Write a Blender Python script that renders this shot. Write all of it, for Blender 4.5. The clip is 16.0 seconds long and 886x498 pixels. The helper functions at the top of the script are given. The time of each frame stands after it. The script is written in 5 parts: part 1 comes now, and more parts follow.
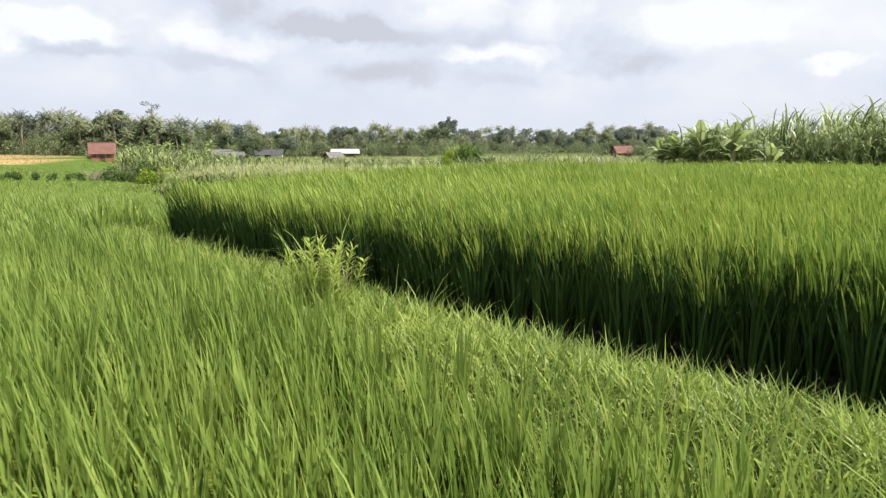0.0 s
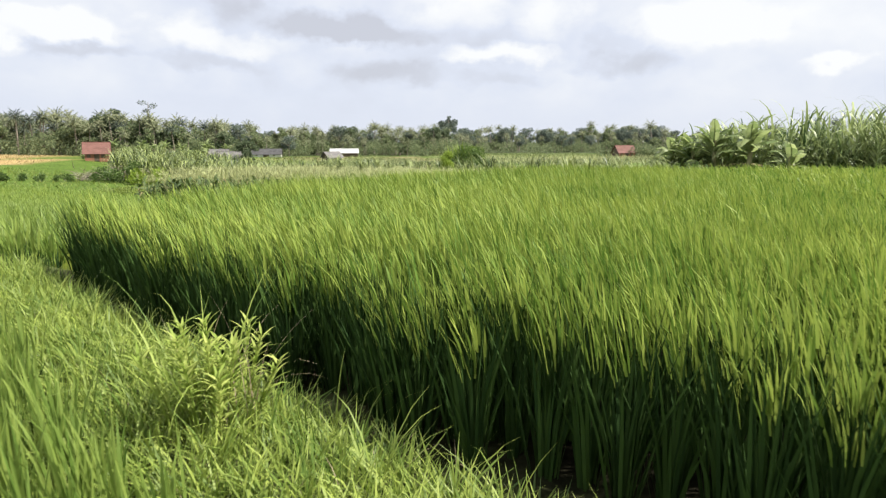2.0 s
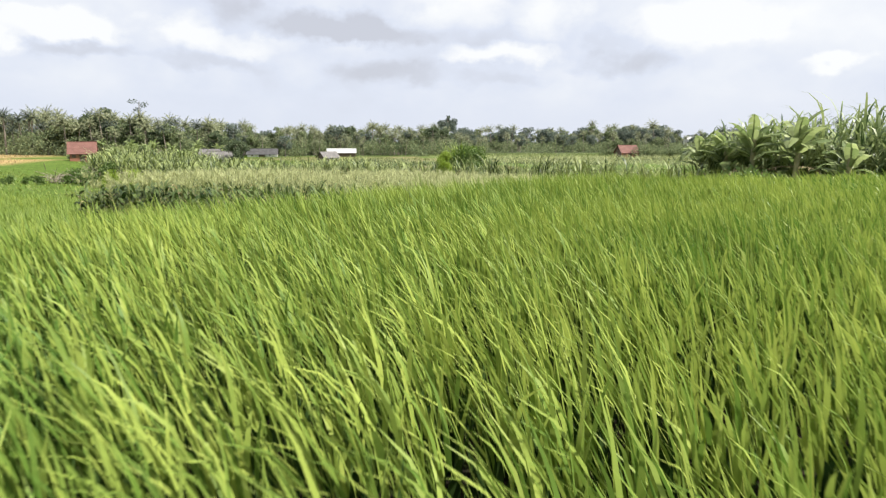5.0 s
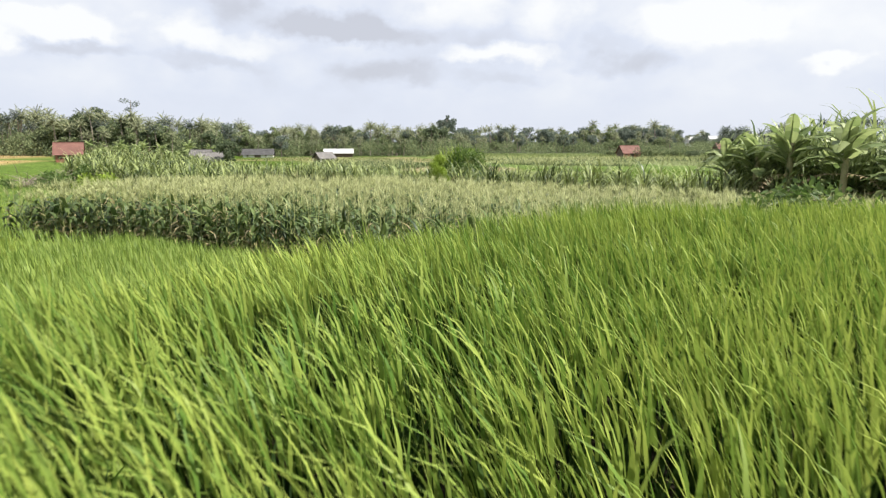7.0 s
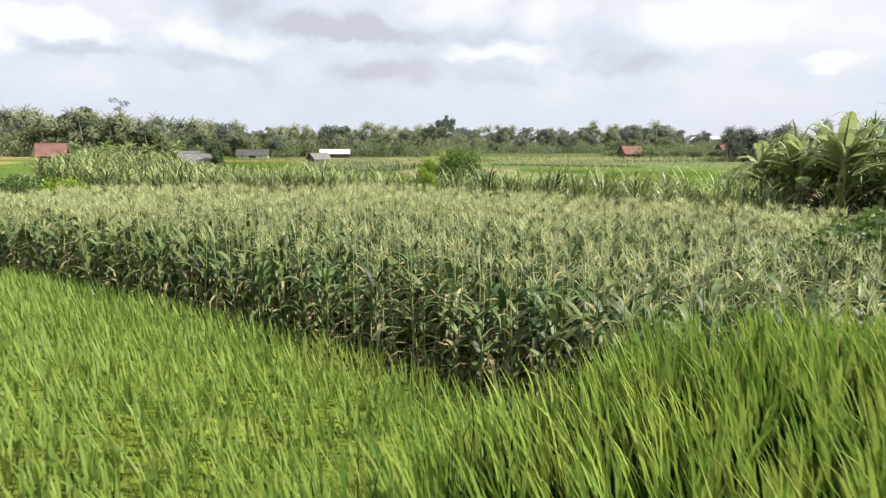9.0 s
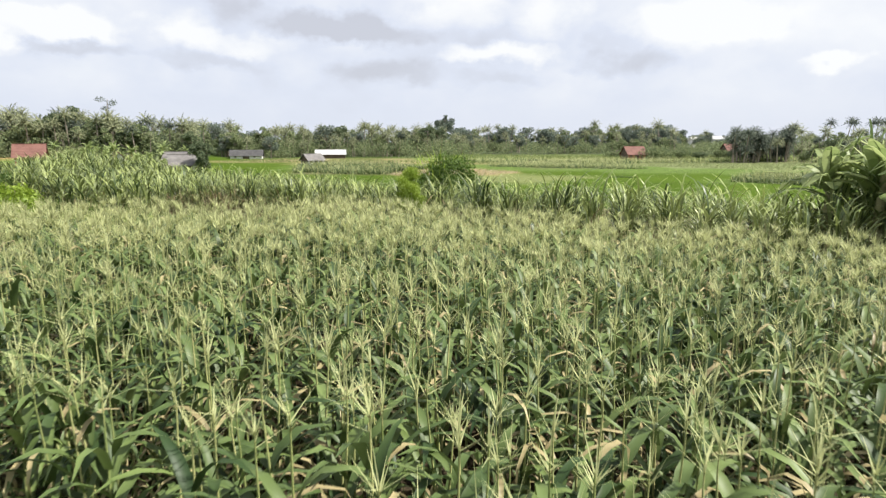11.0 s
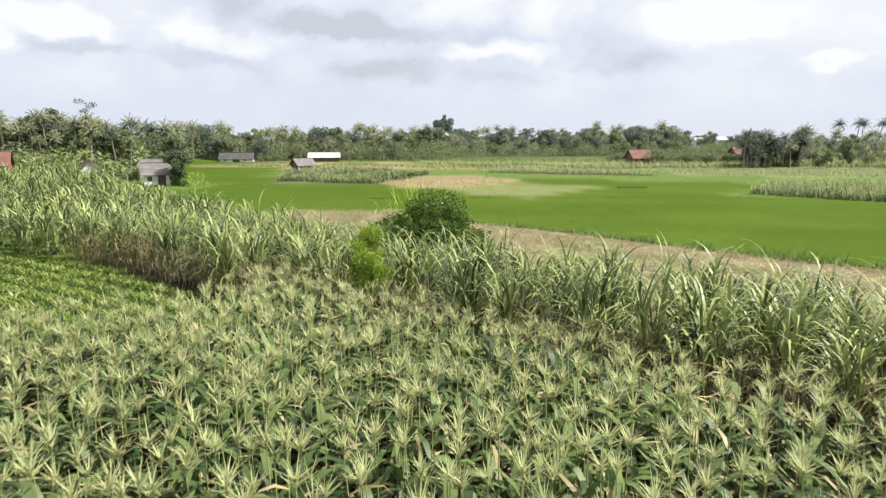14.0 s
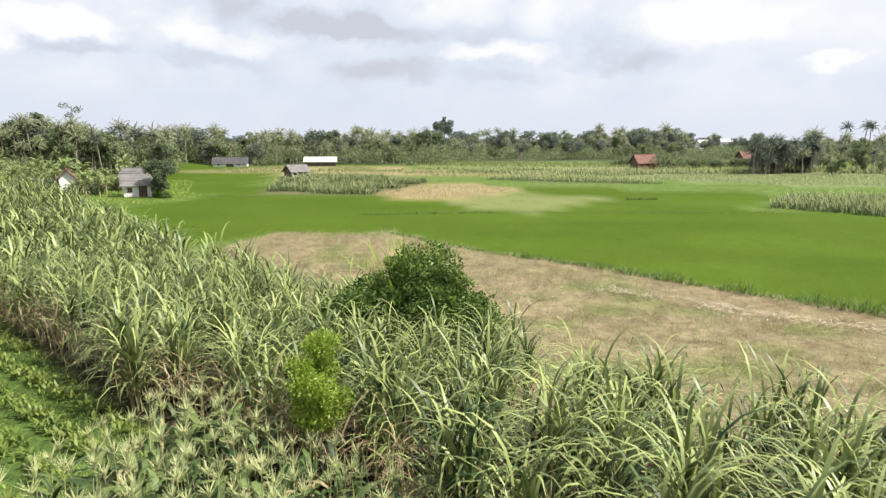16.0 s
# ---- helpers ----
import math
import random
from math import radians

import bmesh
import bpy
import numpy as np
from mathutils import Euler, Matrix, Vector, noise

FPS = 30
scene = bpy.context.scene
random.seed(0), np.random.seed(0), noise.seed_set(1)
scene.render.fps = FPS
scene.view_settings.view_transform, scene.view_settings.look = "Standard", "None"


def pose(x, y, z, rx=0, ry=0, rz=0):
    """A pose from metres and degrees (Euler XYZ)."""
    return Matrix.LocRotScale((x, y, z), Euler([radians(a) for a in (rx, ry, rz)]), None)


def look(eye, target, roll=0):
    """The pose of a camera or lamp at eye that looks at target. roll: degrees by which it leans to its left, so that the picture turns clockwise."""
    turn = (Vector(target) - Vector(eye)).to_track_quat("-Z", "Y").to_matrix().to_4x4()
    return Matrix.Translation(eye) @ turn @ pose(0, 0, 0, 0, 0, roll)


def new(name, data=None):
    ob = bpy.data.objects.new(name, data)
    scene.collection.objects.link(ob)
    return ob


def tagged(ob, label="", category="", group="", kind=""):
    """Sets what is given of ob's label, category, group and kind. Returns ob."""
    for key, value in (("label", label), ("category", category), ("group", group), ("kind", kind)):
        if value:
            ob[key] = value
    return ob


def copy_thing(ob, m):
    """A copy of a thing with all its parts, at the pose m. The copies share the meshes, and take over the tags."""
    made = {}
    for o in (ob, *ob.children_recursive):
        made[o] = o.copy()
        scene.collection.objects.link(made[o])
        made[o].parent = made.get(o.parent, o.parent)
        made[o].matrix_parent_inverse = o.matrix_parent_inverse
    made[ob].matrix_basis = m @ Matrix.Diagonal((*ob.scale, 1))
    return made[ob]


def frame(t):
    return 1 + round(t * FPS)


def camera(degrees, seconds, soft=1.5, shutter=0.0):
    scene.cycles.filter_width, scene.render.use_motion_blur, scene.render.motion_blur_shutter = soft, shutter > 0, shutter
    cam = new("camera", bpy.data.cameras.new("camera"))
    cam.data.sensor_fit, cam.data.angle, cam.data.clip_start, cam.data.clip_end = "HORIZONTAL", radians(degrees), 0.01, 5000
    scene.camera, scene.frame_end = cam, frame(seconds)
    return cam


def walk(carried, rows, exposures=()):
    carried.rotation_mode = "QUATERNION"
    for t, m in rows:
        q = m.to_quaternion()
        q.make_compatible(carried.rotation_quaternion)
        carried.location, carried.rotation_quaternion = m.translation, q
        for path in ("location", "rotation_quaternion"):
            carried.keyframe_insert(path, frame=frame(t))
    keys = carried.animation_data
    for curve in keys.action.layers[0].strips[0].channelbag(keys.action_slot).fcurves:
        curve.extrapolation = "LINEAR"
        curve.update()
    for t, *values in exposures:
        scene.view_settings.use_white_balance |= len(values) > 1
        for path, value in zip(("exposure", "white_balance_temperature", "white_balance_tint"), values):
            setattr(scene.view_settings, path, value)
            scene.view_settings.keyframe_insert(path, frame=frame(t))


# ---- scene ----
# ---- camera ----
cam = camera(72.0, 16.0, soft=1.3, shutter=0.2)
walk(cam, [
    (0.0, pose(-0.000, 0.000, 4.900, 80.09, 0, 0.08)),
    (0.5, pose(0.054, 0.425, 4.909, 80.08, 0, 0.08)),
    (1.0, pose(0.107, 0.948, 4.969, 80.06, 0, 0.09)),
    (1.5, pose(0.113, 1.504, 4.963, 80.05, 0, 0.10)),
    (2.0, pose(0.122, 2.068, 4.956, 80.04, 0, 0.11)),
    (2.5, pose(0.142, 2.701, 4.955, 80.03, 0, 0.10)),
    (3.0, pose(0.153, 3.345, 4.930, 80.02, 0, 0.10)),
    (3.5, pose(0.168, 4.049, 4.935, 80.02, 0, 0.09)),
    (4.0, pose(0.178, 4.927, 4.919, 80.02, 0, 0.09)),
    (6.5, pose(0.575, 9.588, 5.027, 80.01, 0, 0.05)),
    (7.0, pose(0.624, 10.597, 5.083, 80.00, 0, 0.04)),
    (7.5, pose(0.689, 11.593, 5.138, 80.00, 0, 0.02)),
    (8.0, pose(0.822, 12.630, 5.179, 80.00, 0, 0.01)),
    (10.5, pose(1.615, 18.786, 5.283, 79.99, 0, -0.01)),
    (11.0, pose(1.763, 20.177, 5.387, 79.98, 0, -0.01)),
    (11.5, pose(1.918, 21.592, 5.529, 79.96, 0, -0.03)),
    (12.0, pose(2.069, 22.917, 5.658, 79.94, 0, -0.04)),
    (12.5, pose(2.204, 24.264, 5.837, 79.91, 0, -0.05)),
    (13.0, pose(2.343, 25.710, 6.130, 79.88, 0, -0.04)),
    (13.5, pose(2.458, 26.997, 6.441, 79.86, 0, -0.03)),
    (14.0, pose(2.544, 28.454, 6.786, 79.85, 0, -0.03)),
    (14.5, pose(2.640, 29.947, 7.135, 79.84, 0, -0.02)),
    (15.0, pose(2.716, 31.337, 7.409, 79.84, 0, -0.01)),
    (15.5, pose(2.799, 32.911, 7.743, 79.85, 0, -0.00)),
    (16.0, pose(2.874, 34.510, 8.077, 79.86, 0, 0.00)),
])

# ---- world, sun, exposure ----
SUN_FROM = Vector((0.83, -0.08, 1.15)).normalized()
scene.view_settings.exposure = 1.0
world = bpy.data.worlds.new("cloudy_sky")
scene.world = world
world.use_nodes = True
wn, wl = world.node_tree.nodes, world.node_tree.links
wn.clear()


def wnode(kind, **inputs):
    n = wn.new(kind)
    for key, value in inputs.items():
        n.inputs[key].default_value = value
    return n


sky = wn.new("ShaderNodeTexSky")
sky.sky_type, sky.sun_disc = "NISHITA", False
sky.sun_elevation = math.asin(SUN_FROM.z)
sky.sun_rotation = math.atan2(SUN_FROM.x, SUN_FROM.y)
sky.air_density, sky.dust_density = 1.0, 2.0
sky_scaled = wn.new("ShaderNodeVectorMath")
sky_scaled.operation = "SCALE"
sky_scaled.inputs[3].default_value = 0.10
wl.new(sky.outputs[0], sky_scaled.inputs[0])
coord = wn.new("ShaderNodeTexCoord")
split = wn.new("ShaderNodeSeparateXYZ")
wl.new(coord.outputs["Generated"], split.inputs[0])


def wmath(op, a, b):
    """A sum on two values; the third input of a multiply-add is set by the caller."""
    n = wn.new("ShaderNodeMath")
    n.operation = op
    for i, v in enumerate((a, b)):
        if isinstance(v, (int, float)):
            n.inputs[i].default_value = v
        else:
            wl.new(v, n.inputs[i])
    return n.outputs[0]


# cumulus: soft heaps with flat grey bases over a pale haze, roughened by noise
def wnoise(vector, scale, detail, out="Fac"):
    n = wnode("ShaderNodeTexNoise", Scale=scale, Detail=detail, Roughness=0.55, Distortion=0.0)
    wl.new(vector, n.inputs["Vector"])
    return n.outputs[out]


def wvec(op, a, b, c=(0, 0, 0)):
    n = wn.new("ShaderNodeVectorMath")
    n.operation = op
    for i, v in enumerate((a, b, c)):
        if isinstance(v, tuple):
            n.inputs[i].default_value = v
        else:
            wl.new(v, n.inputs[i])
    return n


def wrange(value, from_lo, from_hi, to_lo, to_hi):
    n = wn.new("ShaderNodeMapRange")
    n.interpolation_type = "SMOOTHSTEP"
    wl.new(value, n.inputs[0])
    for i, v in enumerate((from_lo, from_hi, to_lo, to_hi)):
        n.inputs[i + 1].default_value = v
    return n.outputs[0]


flat = wvec("MULTIPLY", coord.outputs["Generated"], (1.0, 1.0, 1.5)).outputs[0]
rough_edge = wvec("SUBTRACT", wnoise(flat, 13.0, 8.0, "Color"), (0.5, 0.5, 0.5)).outputs[0]
ragged = wvec("MULTIPLY_ADD", rough_edge, (0.17, 0.0, 0.075), coord.outputs["Generated"]).outputs[0]
# heaps: bearing, height above the horizon, half width, half height, all as sines; then how bright or grey
HEAPS = (
    (-0.165, 0.175, 0.10, 0.026, -0.75), (-0.10, 0.160, 0.10, 0.016, -0.45), (-0.30, 0.208, 0.05, 0.034, -0.40), (-0.085, 0.108, 0.10, 0.020, -0.42), (-0.50, 0.232, 0.09, 0.014, -0.60),
    (0.285, 0.115, 0.07, 0.022, -0.45), (0.26, 0.150, 0.03, 0.030, -0.20), (-0.34, 0.120, 0.09, 0.014, -0.34), (-0.50, 0.122, 0.07, 0.012, -0.38), (0.10, 0.098, 0.09, 0.012, -0.18),
    (-0.51, 0.152, 0.07, 0.024, 0.75), (-0.62, 0.132, 0.07, 0.020, 0.70), (-0.37, 0.160, 0.05, 0.026, 0.45), (-0.29, 0.145, 0.07, 0.016, 0.35), (0.08, 0.136, 0.11, 0.018, 0.70),
    (0.03, 0.205, 0.07, 0.040, 0.45), (0.155, 0.192, 0.06, 0.034, 0.40), (0.38, 0.165, 0.09, 0.034, 0.55), (0.52, 0.105, 0.05, 0.010, 0.40),
)
billow = wnoise(flat, 4.2, 7.0)
shadowed = wnoise(wvec("ADD", flat, (0.0, 0.0, 0.09)).outputs[0], 4.2, 4.0)
tone = wmath("MULTIPLY_ADD", wmath("SUBTRACT", billow, shadowed), 1.1)
tone.node.inputs[2].default_value = 0.50
tone = wmath("ADD", tone, wrange(split.outputs[2], 0.10, 0.75, 0.0, 0.22))
tone = wmath("ADD", tone, wrange(split.outputs[0], 0.0, 0.6, 0.0, 0.26))
for hx, hz, hw, hh, amount in HEAPS:
    off = wvec("MULTIPLY_ADD", ragged, (1 / hw, 0.0, 1 / hh), (-hx / hw, 0.0, -hz / hh)).outputs[0]
    tone = wmath("ADD", tone, wrange(wvec("LENGTH", off, (0, 0, 0)).outputs["Value"], 0.25, 1.25, amount, 0.0))
calm = wrange(split.outputs[2], 0.02, 0.10, 0.25, 1.0)
tone = wmath("MULTIPLY_ADD", wmath("SUBTRACT", tone, 0.5), calm)
tone.node.inputs[2].default_value = 0.5
cloud = wn.new("ShaderNodeValToRGB")
cloud.color_ramp.elements[0].position, cloud.color_ramp.elements[0].color = 0.0, (0.77, 0.80, 0.90, 1)
cloud.color_ramp.elements[1].position, cloud.color_ramp.elements[1].color = 1.0, (1.22, 1.235, 1.25, 1)
mid = cloud.color_ramp.elements.new(0.48)
mid.color = (0.935, 0.995, 1.14, 1)
wl.new(tone, cloud.inputs["Fac"])


def wmix(fac, one, two):
    n = wn.new("ShaderNodeMix")
    n.data_type = "RGBA"
    n.inputs["Factor"].default_value = fac
    wl.new(one, n.inputs[6])
    wl.new(two, n.inputs[7])
    return n.outputs[2]


back = wn.new("ShaderNodeBackground")
back.inputs["Strength"].default_value = 0.425
wl.new(wmix(0.92, sky_scaled.outputs[0], cloud.outputs[0]), back.inputs["Color"])
wl.new(back.outputs[0], wn.new("ShaderNodeOutputWorld").inputs["Surface"])

sun = new("sun", bpy.data.lights.new("sun", "SUN"))
sun.data.energy, sun.data.angle, sun.data.color = 4.9, radians(1.0), (1.0, 0.95, 0.86)
sun.matrix_world = look(SUN_FROM * 60, (0, 0, 0))


# ---- materials ----
def surface(name, low, high, rough=0.6, scale=3.0, fine=30.0, bump=0.2, coord_kind="Object", translucent=0.0, island=False, spec=0.3):
    """A two-tone surface with variation at two scales; leaves vary blade by blade and let light through."""
    m = bpy.data.materials.new(name)
    m.use_nodes = True
    n, l = m.node_tree.nodes, m.node_tree.links
    bsdf = n["Principled BSDF"]
    bsdf.inputs["Roughness"].default_value = rough
    bsdf.inputs["Specular IOR Level"].default_value = spec
    tex = n.new("ShaderNodeTexCoord")
    big = n.new("ShaderNodeTexNoise")
    big.inputs["Scale"].default_value, big.inputs["Detail"].default_value = scale, 4.0
    l.new(tex.outputs[coord_kind], big.inputs["Vector"])
    add = n.new("ShaderNodeMath")
    add.operation = "MULTIPLY_ADD"
    if island:
        geo = n.new("ShaderNodeNewGeometry")
        own = n.new("ShaderNodeObjectInfo")
        both = n.new("ShaderNodeMath")
        both.operation = "ADD"
        l.new(geo.outputs["Random Per Island"], both.inputs[0])
        l.new(own.outputs["Random"], both.inputs[1])
        turn = n.new("ShaderNodeMath")
        turn.operation = "FRACT"
        l.new(both.outputs[0], turn.inputs[0])
        l.new(turn.outputs[0], add.inputs[0])
        add.inputs[1].default_value = 0.75
        half = n.new("ShaderNodeMath")
        half.operation = "MULTIPLY_ADD"
        l.new(big.outputs["Fac"], half.inputs[0])
        half.inputs[1].default_value, half.inputs[2].default_value = 0.9, -0.32
        l.new(half.outputs[0], add.inputs[2])
    else:
        small = n.new("ShaderNodeTexNoise")
        small.inputs["Scale"].default_value, small.inputs["Detail"].default_value = fine, 6.0
        l.new(tex.outputs[coord_kind], small.inputs["Vector"])
        l.new(small.outputs["Fac"], add.inputs[0])
        add.inputs[1].default_value = 0.7
        half = n.new("ShaderNodeMath")
        half.operation = "MULTIPLY_ADD"
        l.new(big.outputs["Fac"], half.inputs[0])
        half.inputs[1].default_value, half.inputs[2].default_value = 1.2, -0.45
        l.new(half.outputs[0], add.inputs[2])
        b = n.new("ShaderNodeBump")
        b.inputs["Strength"].default_value, b.inputs["Distance"].default_value = bump, 0.02
        l.new(small.outputs["Fac"], b.inputs["Height"])
        l.new(b.outputs[0], bsdf.inputs["Normal"])
    ramp = n.new("ShaderNodeValToRGB")
    ramp.color_ramp.elements[0].position, ramp.color_ramp.elements[0].color = 0.1, (*low, 1)
    ramp.color_ramp.elements[1].position, ramp.color_ramp.elements[1].color = 0.9, (*high, 1)
    l.new(add.outputs[0], ramp.inputs["Fac"])
    l.new(ramp.outputs[0], bsdf.inputs["Base Color"])
    if translucent:
        tr = n.new("ShaderNodeBsdfTranslucent")
        l.new(ramp.outputs[0], tr.inputs["Color"])
        mix = n.new("ShaderNodeMixShader")
        mix.inputs[0].default_value = translucent
        l.new(bsdf.outputs[0], mix.inputs[1])
        l.new(tr.outputs[0], mix.inputs[2])
        l.new(mix.outputs[0], n["Material Output"].inputs["Surface"])
    return m


def leafy(name, low, high, rough=0.5, translucent=0.4, scale=0.5, spec=0.35):
    return surface(name, low, high, rough, scale=scale, translucent=translucent, island=True, spec=spec)


RICE = leafy("rice_leaf", (0.085, 0.165, 0.025), (0.315, 0.38, 0.08), translucent=0.32, spec=0.2)
RICE_YOUNG = leafy("young_rice_leaf", (0.115, 0.19, 0.033), (0.28, 0.36, 0.08), translucent=0.45)
RICE_FAR = leafy("lower_rice_leaf", (0.047, 0.079, 0.008), (0.057, 0.092, 0.011), scale=0.08, rough=0.8, spec=0.05, translucent=0.5)
# stem colour far below the leaves': the shade between plants is put into it
RICE_STEM_SHADED = leafy("shade_darkened_rice_stem", (0.018, 0.042, 0.012), (0.052, 0.095, 0.022), rough=0.8, spec=0.1, translucent=0.1)
GRASS = leafy("bank_grass_blade", (0.10, 0.175, 0.028), (0.37, 0.445, 0.10), scale=2.0, translucent=0.42)
STRAW_PALE = leafy("bleached_straw", (0.30, 0.25, 0.19), (0.50, 0.43, 0.34), translucent=0.2)
STRAW = leafy("dry_straw", (0.22, 0.175, 0.105), (0.46, 0.385, 0.25), translucent=0.25, scale=1.0)
CORN = leafy("corn_leaf", (0.018, 0.042, 0.011), (0.135, 0.185, 0.058), rough=0.5, spec=0.3, translucent=0.2)
CORN_DRY = leafy("dry_corn_leaf", (0.20, 0.165, 0.08), (0.44, 0.375, 0.20), translucent=0.3)
TASSEL = leafy("corn_tassel", (0.29, 0.315, 0.14), (0.52, 0.54, 0.275), rough=0.7, translucent=0.4)
STALK = leafy("corn_stalk", (0.15, 0.19, 0.06), (0.34, 0.34, 0.15), translucent=0.0)
CANE = leafy("cane_leaf", (0.017, 0.043, 0.010), (0.315, 0.365, 0.125), rough=0.45, spec=0.36, translucent=0.17)
GROVE_LEAF = leafy("grove_leaf", (0.06, 0.11, 0.035), (0.36, 0.42, 0.17), rough=0.45, spec=0.35, translucent=0.25)
CANE_DRY = leafy("dry_cane_leaf", (0.10, 0.07, 0.035), (0.36, 0.275, 0.15), translucent=0.25)
WEED = leafy("weed_leaf", (0.23, 0.32, 0.06), (0.49, 0.54, 0.16), rough=0.7, spec=0.15, translucent=0.45)
SHRUB = leafy("shrub_leaf", (0.15, 0.23, 0.02), (0.27, 0.36, 0.05), scale=1.5)
VINE = leafy("vine_leaf", (0.035, 0.075, 0.014), (0.15, 0.23, 0.045), scale=1.2, spec=0.3)
BUSH = leafy("vine_bush_leaf", (0.045, 0.09, 0.018), (0.13, 0.19, 0.05), scale=1.2)
VEGETABLE = leafy("vegetable_leaf", (0.10, 0.155, 0.025), (0.24, 0.295, 0.065), scale=1.0)
BANANA = leafy("banana_leaf", (0.14, 0.20, 0.065), (0.37, 0.43, 0.18), scale=0.8, rough=0.45, spec=0.4, translucent=0.45)
BANANA_DRY = leafy("dry_banana_leaf", (0.22, 0.16, 0.09), (0.42, 0.33, 0.20), translucent=0.2)
PALM_DARK = leafy("dark_palm_frond", (0.035, 0.052, 0.04), (0.14, 0.165, 0.12), translucent=0.3, rough=0.6, spec=0.2)
PALM = leafy("palm_frond", (0.095, 0.12, 0.065), (0.34, 0.355, 0.21), translucent=0.35, rough=0.6, spec=0.2)
TREE_DARK = leafy("dark_tree_leaf", (0.06, 0.087, 0.053), (0.17, 0.205, 0.115), translucent=0.35, rough=0.8, spec=0.05)
TREE_MID = leafy("tree_leaf", (0.095, 0.13, 0.068), (0.27, 0.31, 0.16), translucent=0.35, rough=0.8, spec=0.05)
# haze of distance painted into the leaf: greyer and bluer than the other trees
TREE_HAZED = leafy("hazed_tree_leaf", (0.085, 0.115, 0.098), (0.205, 0.235, 0.185), translucent=0.35, rough=0.8, spec=0.05)
BARK = surface("bark", (0.16, 0.13, 0.10), (0.34, 0.30, 0.25), rough=0.9, scale=2.0, fine=14.0, bump=0.6)
STEM = surface("banana_stem", (0.16, 0.17, 0.07), (0.36, 0.32, 0.17), rough=0.6, scale=3.0)
ROOF_RED = surface("red_clay_tile", (0.10, 0.048, 0.04), (0.20, 0.098, 0.08), rough=0.8, scale=0.7, fine=9.0)
ROOF_GREY = surface("weathered_tile", (0.085, 0.08, 0.08), (0.20, 0.19, 0.185), rough=0.8, scale=0.8, fine=9.0)
DARK_ROOF = surface("sooty_dark_roof", (0.035, 0.035, 0.038), (0.10, 0.098, 0.10), rough=0.8, scale=0.8, fine=9.0)
ROOF_WHITE = surface("white_sheet_roof", (0.40, 0.41, 0.42), (0.58, 0.58, 0.58), rough=0.5, scale=0.5, fine=5.0, bump=0.05)
PLASTER = surface("white_plaster", (0.62, 0.61, 0.59), (0.84, 0.83, 0.81), rough=0.85, scale=0.8, fine=12.0)
TIMBER = surface("dark_timber", (0.06, 0.045, 0.035), (0.16, 0.12, 0.09), rough=0.8, scale=1.5, fine=20.0)
BRICK = surface("red_brick_wall", (0.22, 0.09, 0.06), (0.36, 0.17, 0.11), rough=0.85, scale=1.0, fine=15.0)


def ground_material():
    m = bpy.data.materials.new("field_soil")
    m.use_nodes = True
    n, l = m.node_tree.nodes, m.node_tree.links
    bsdf = n["Principled BSDF"]
    bsdf.inputs["Roughness"].default_value = 0.95
    bsdf.inputs["Specular IOR Level"].default_value = 0.03
    cover_at = n.new("ShaderNodeAttribute")
    cover_at.attribute_name = "cover"
    tex = n.new("ShaderNodeTexCoord")
    out = None
    for scale, amount in ((0.7, 0.2), (2.6, 0.3), (11.0, 0.35)):
        noise_n = n.new("ShaderNodeTexNoise")
        noise_n.inputs["Scale"].default_value, noise_n.inputs["Detail"].default_value = scale, 6.0
        l.new(tex.outputs["Object"], noise_n.inputs["Vector"])
        bright = n.new("ShaderNodeMapRange")
        bright.inputs[1].default_value, bright.inputs[2].default_value = 0.3, 0.7
        bright.inputs[3].default_value, bright.inputs[4].default_value = 1 - amount, 1 + amount
        l.new(noise_n.outputs["Fac"], bright.inputs[0])
        mul = n.new("ShaderNodeVectorMath")
        mul.operation = "SCALE"
        l.new(out or cover_at.outputs["Color"], mul.inputs[0])
        # even crops vary less than open soil
        vary = n.new("ShaderNodeMix")
        vary.inputs["A"].default_value = 1.0
        l.new(cover_at.outputs["Alpha"], vary.inputs["Factor"])
        l.new(bright.outputs[0], vary.inputs["B"])
        l.new(vary.outputs["Result"], mul.inputs[3])
        out = mul.outputs[0]
    l.new(out, bsdf.inputs["Base Color"])
    b = n.new("ShaderNodeBump")
    b.inputs["Strength"].default_value, b.inputs["Distance"].default_value = 0.7, 0.05
    l.new(noise_n.outputs["Fac"], b.inputs["Height"])
    l.new(b.outputs[0], bsdf.inputs["Normal"])
    return m


SOIL = ground_material()

# ---- plan of the fields (metres) ----
TALL_RICE = [(-3.9, 8.2), (-1.75, 6.05), (-0.45, 5.05), (0.4, 4.42), (1.4, 3.65), (4.4, 0.85), (15, -10.3), (32, -11), (24, 14), (9, 20.2), (5, 18.8), (2.1, 18.3), (0.1, 16.3), (-2.6, 13.2)]
CORN_FIELD = [(-15.4, 32.4), (-9.8, 29.4), (-4.4, 26.5), (-0.2, 23.75), (4.1, 20.4), (9, 20.9), (17, 18), (19, 25), (16, 34.5), (13.5, 35.3), (9, 38.1), (5, 41.0), (1.5, 44.4), (-2.6, 47.5), (-3.9, 43.6), (-5.2, 42.0), (-7.5, 42.0), (-15.8, 41.4)]
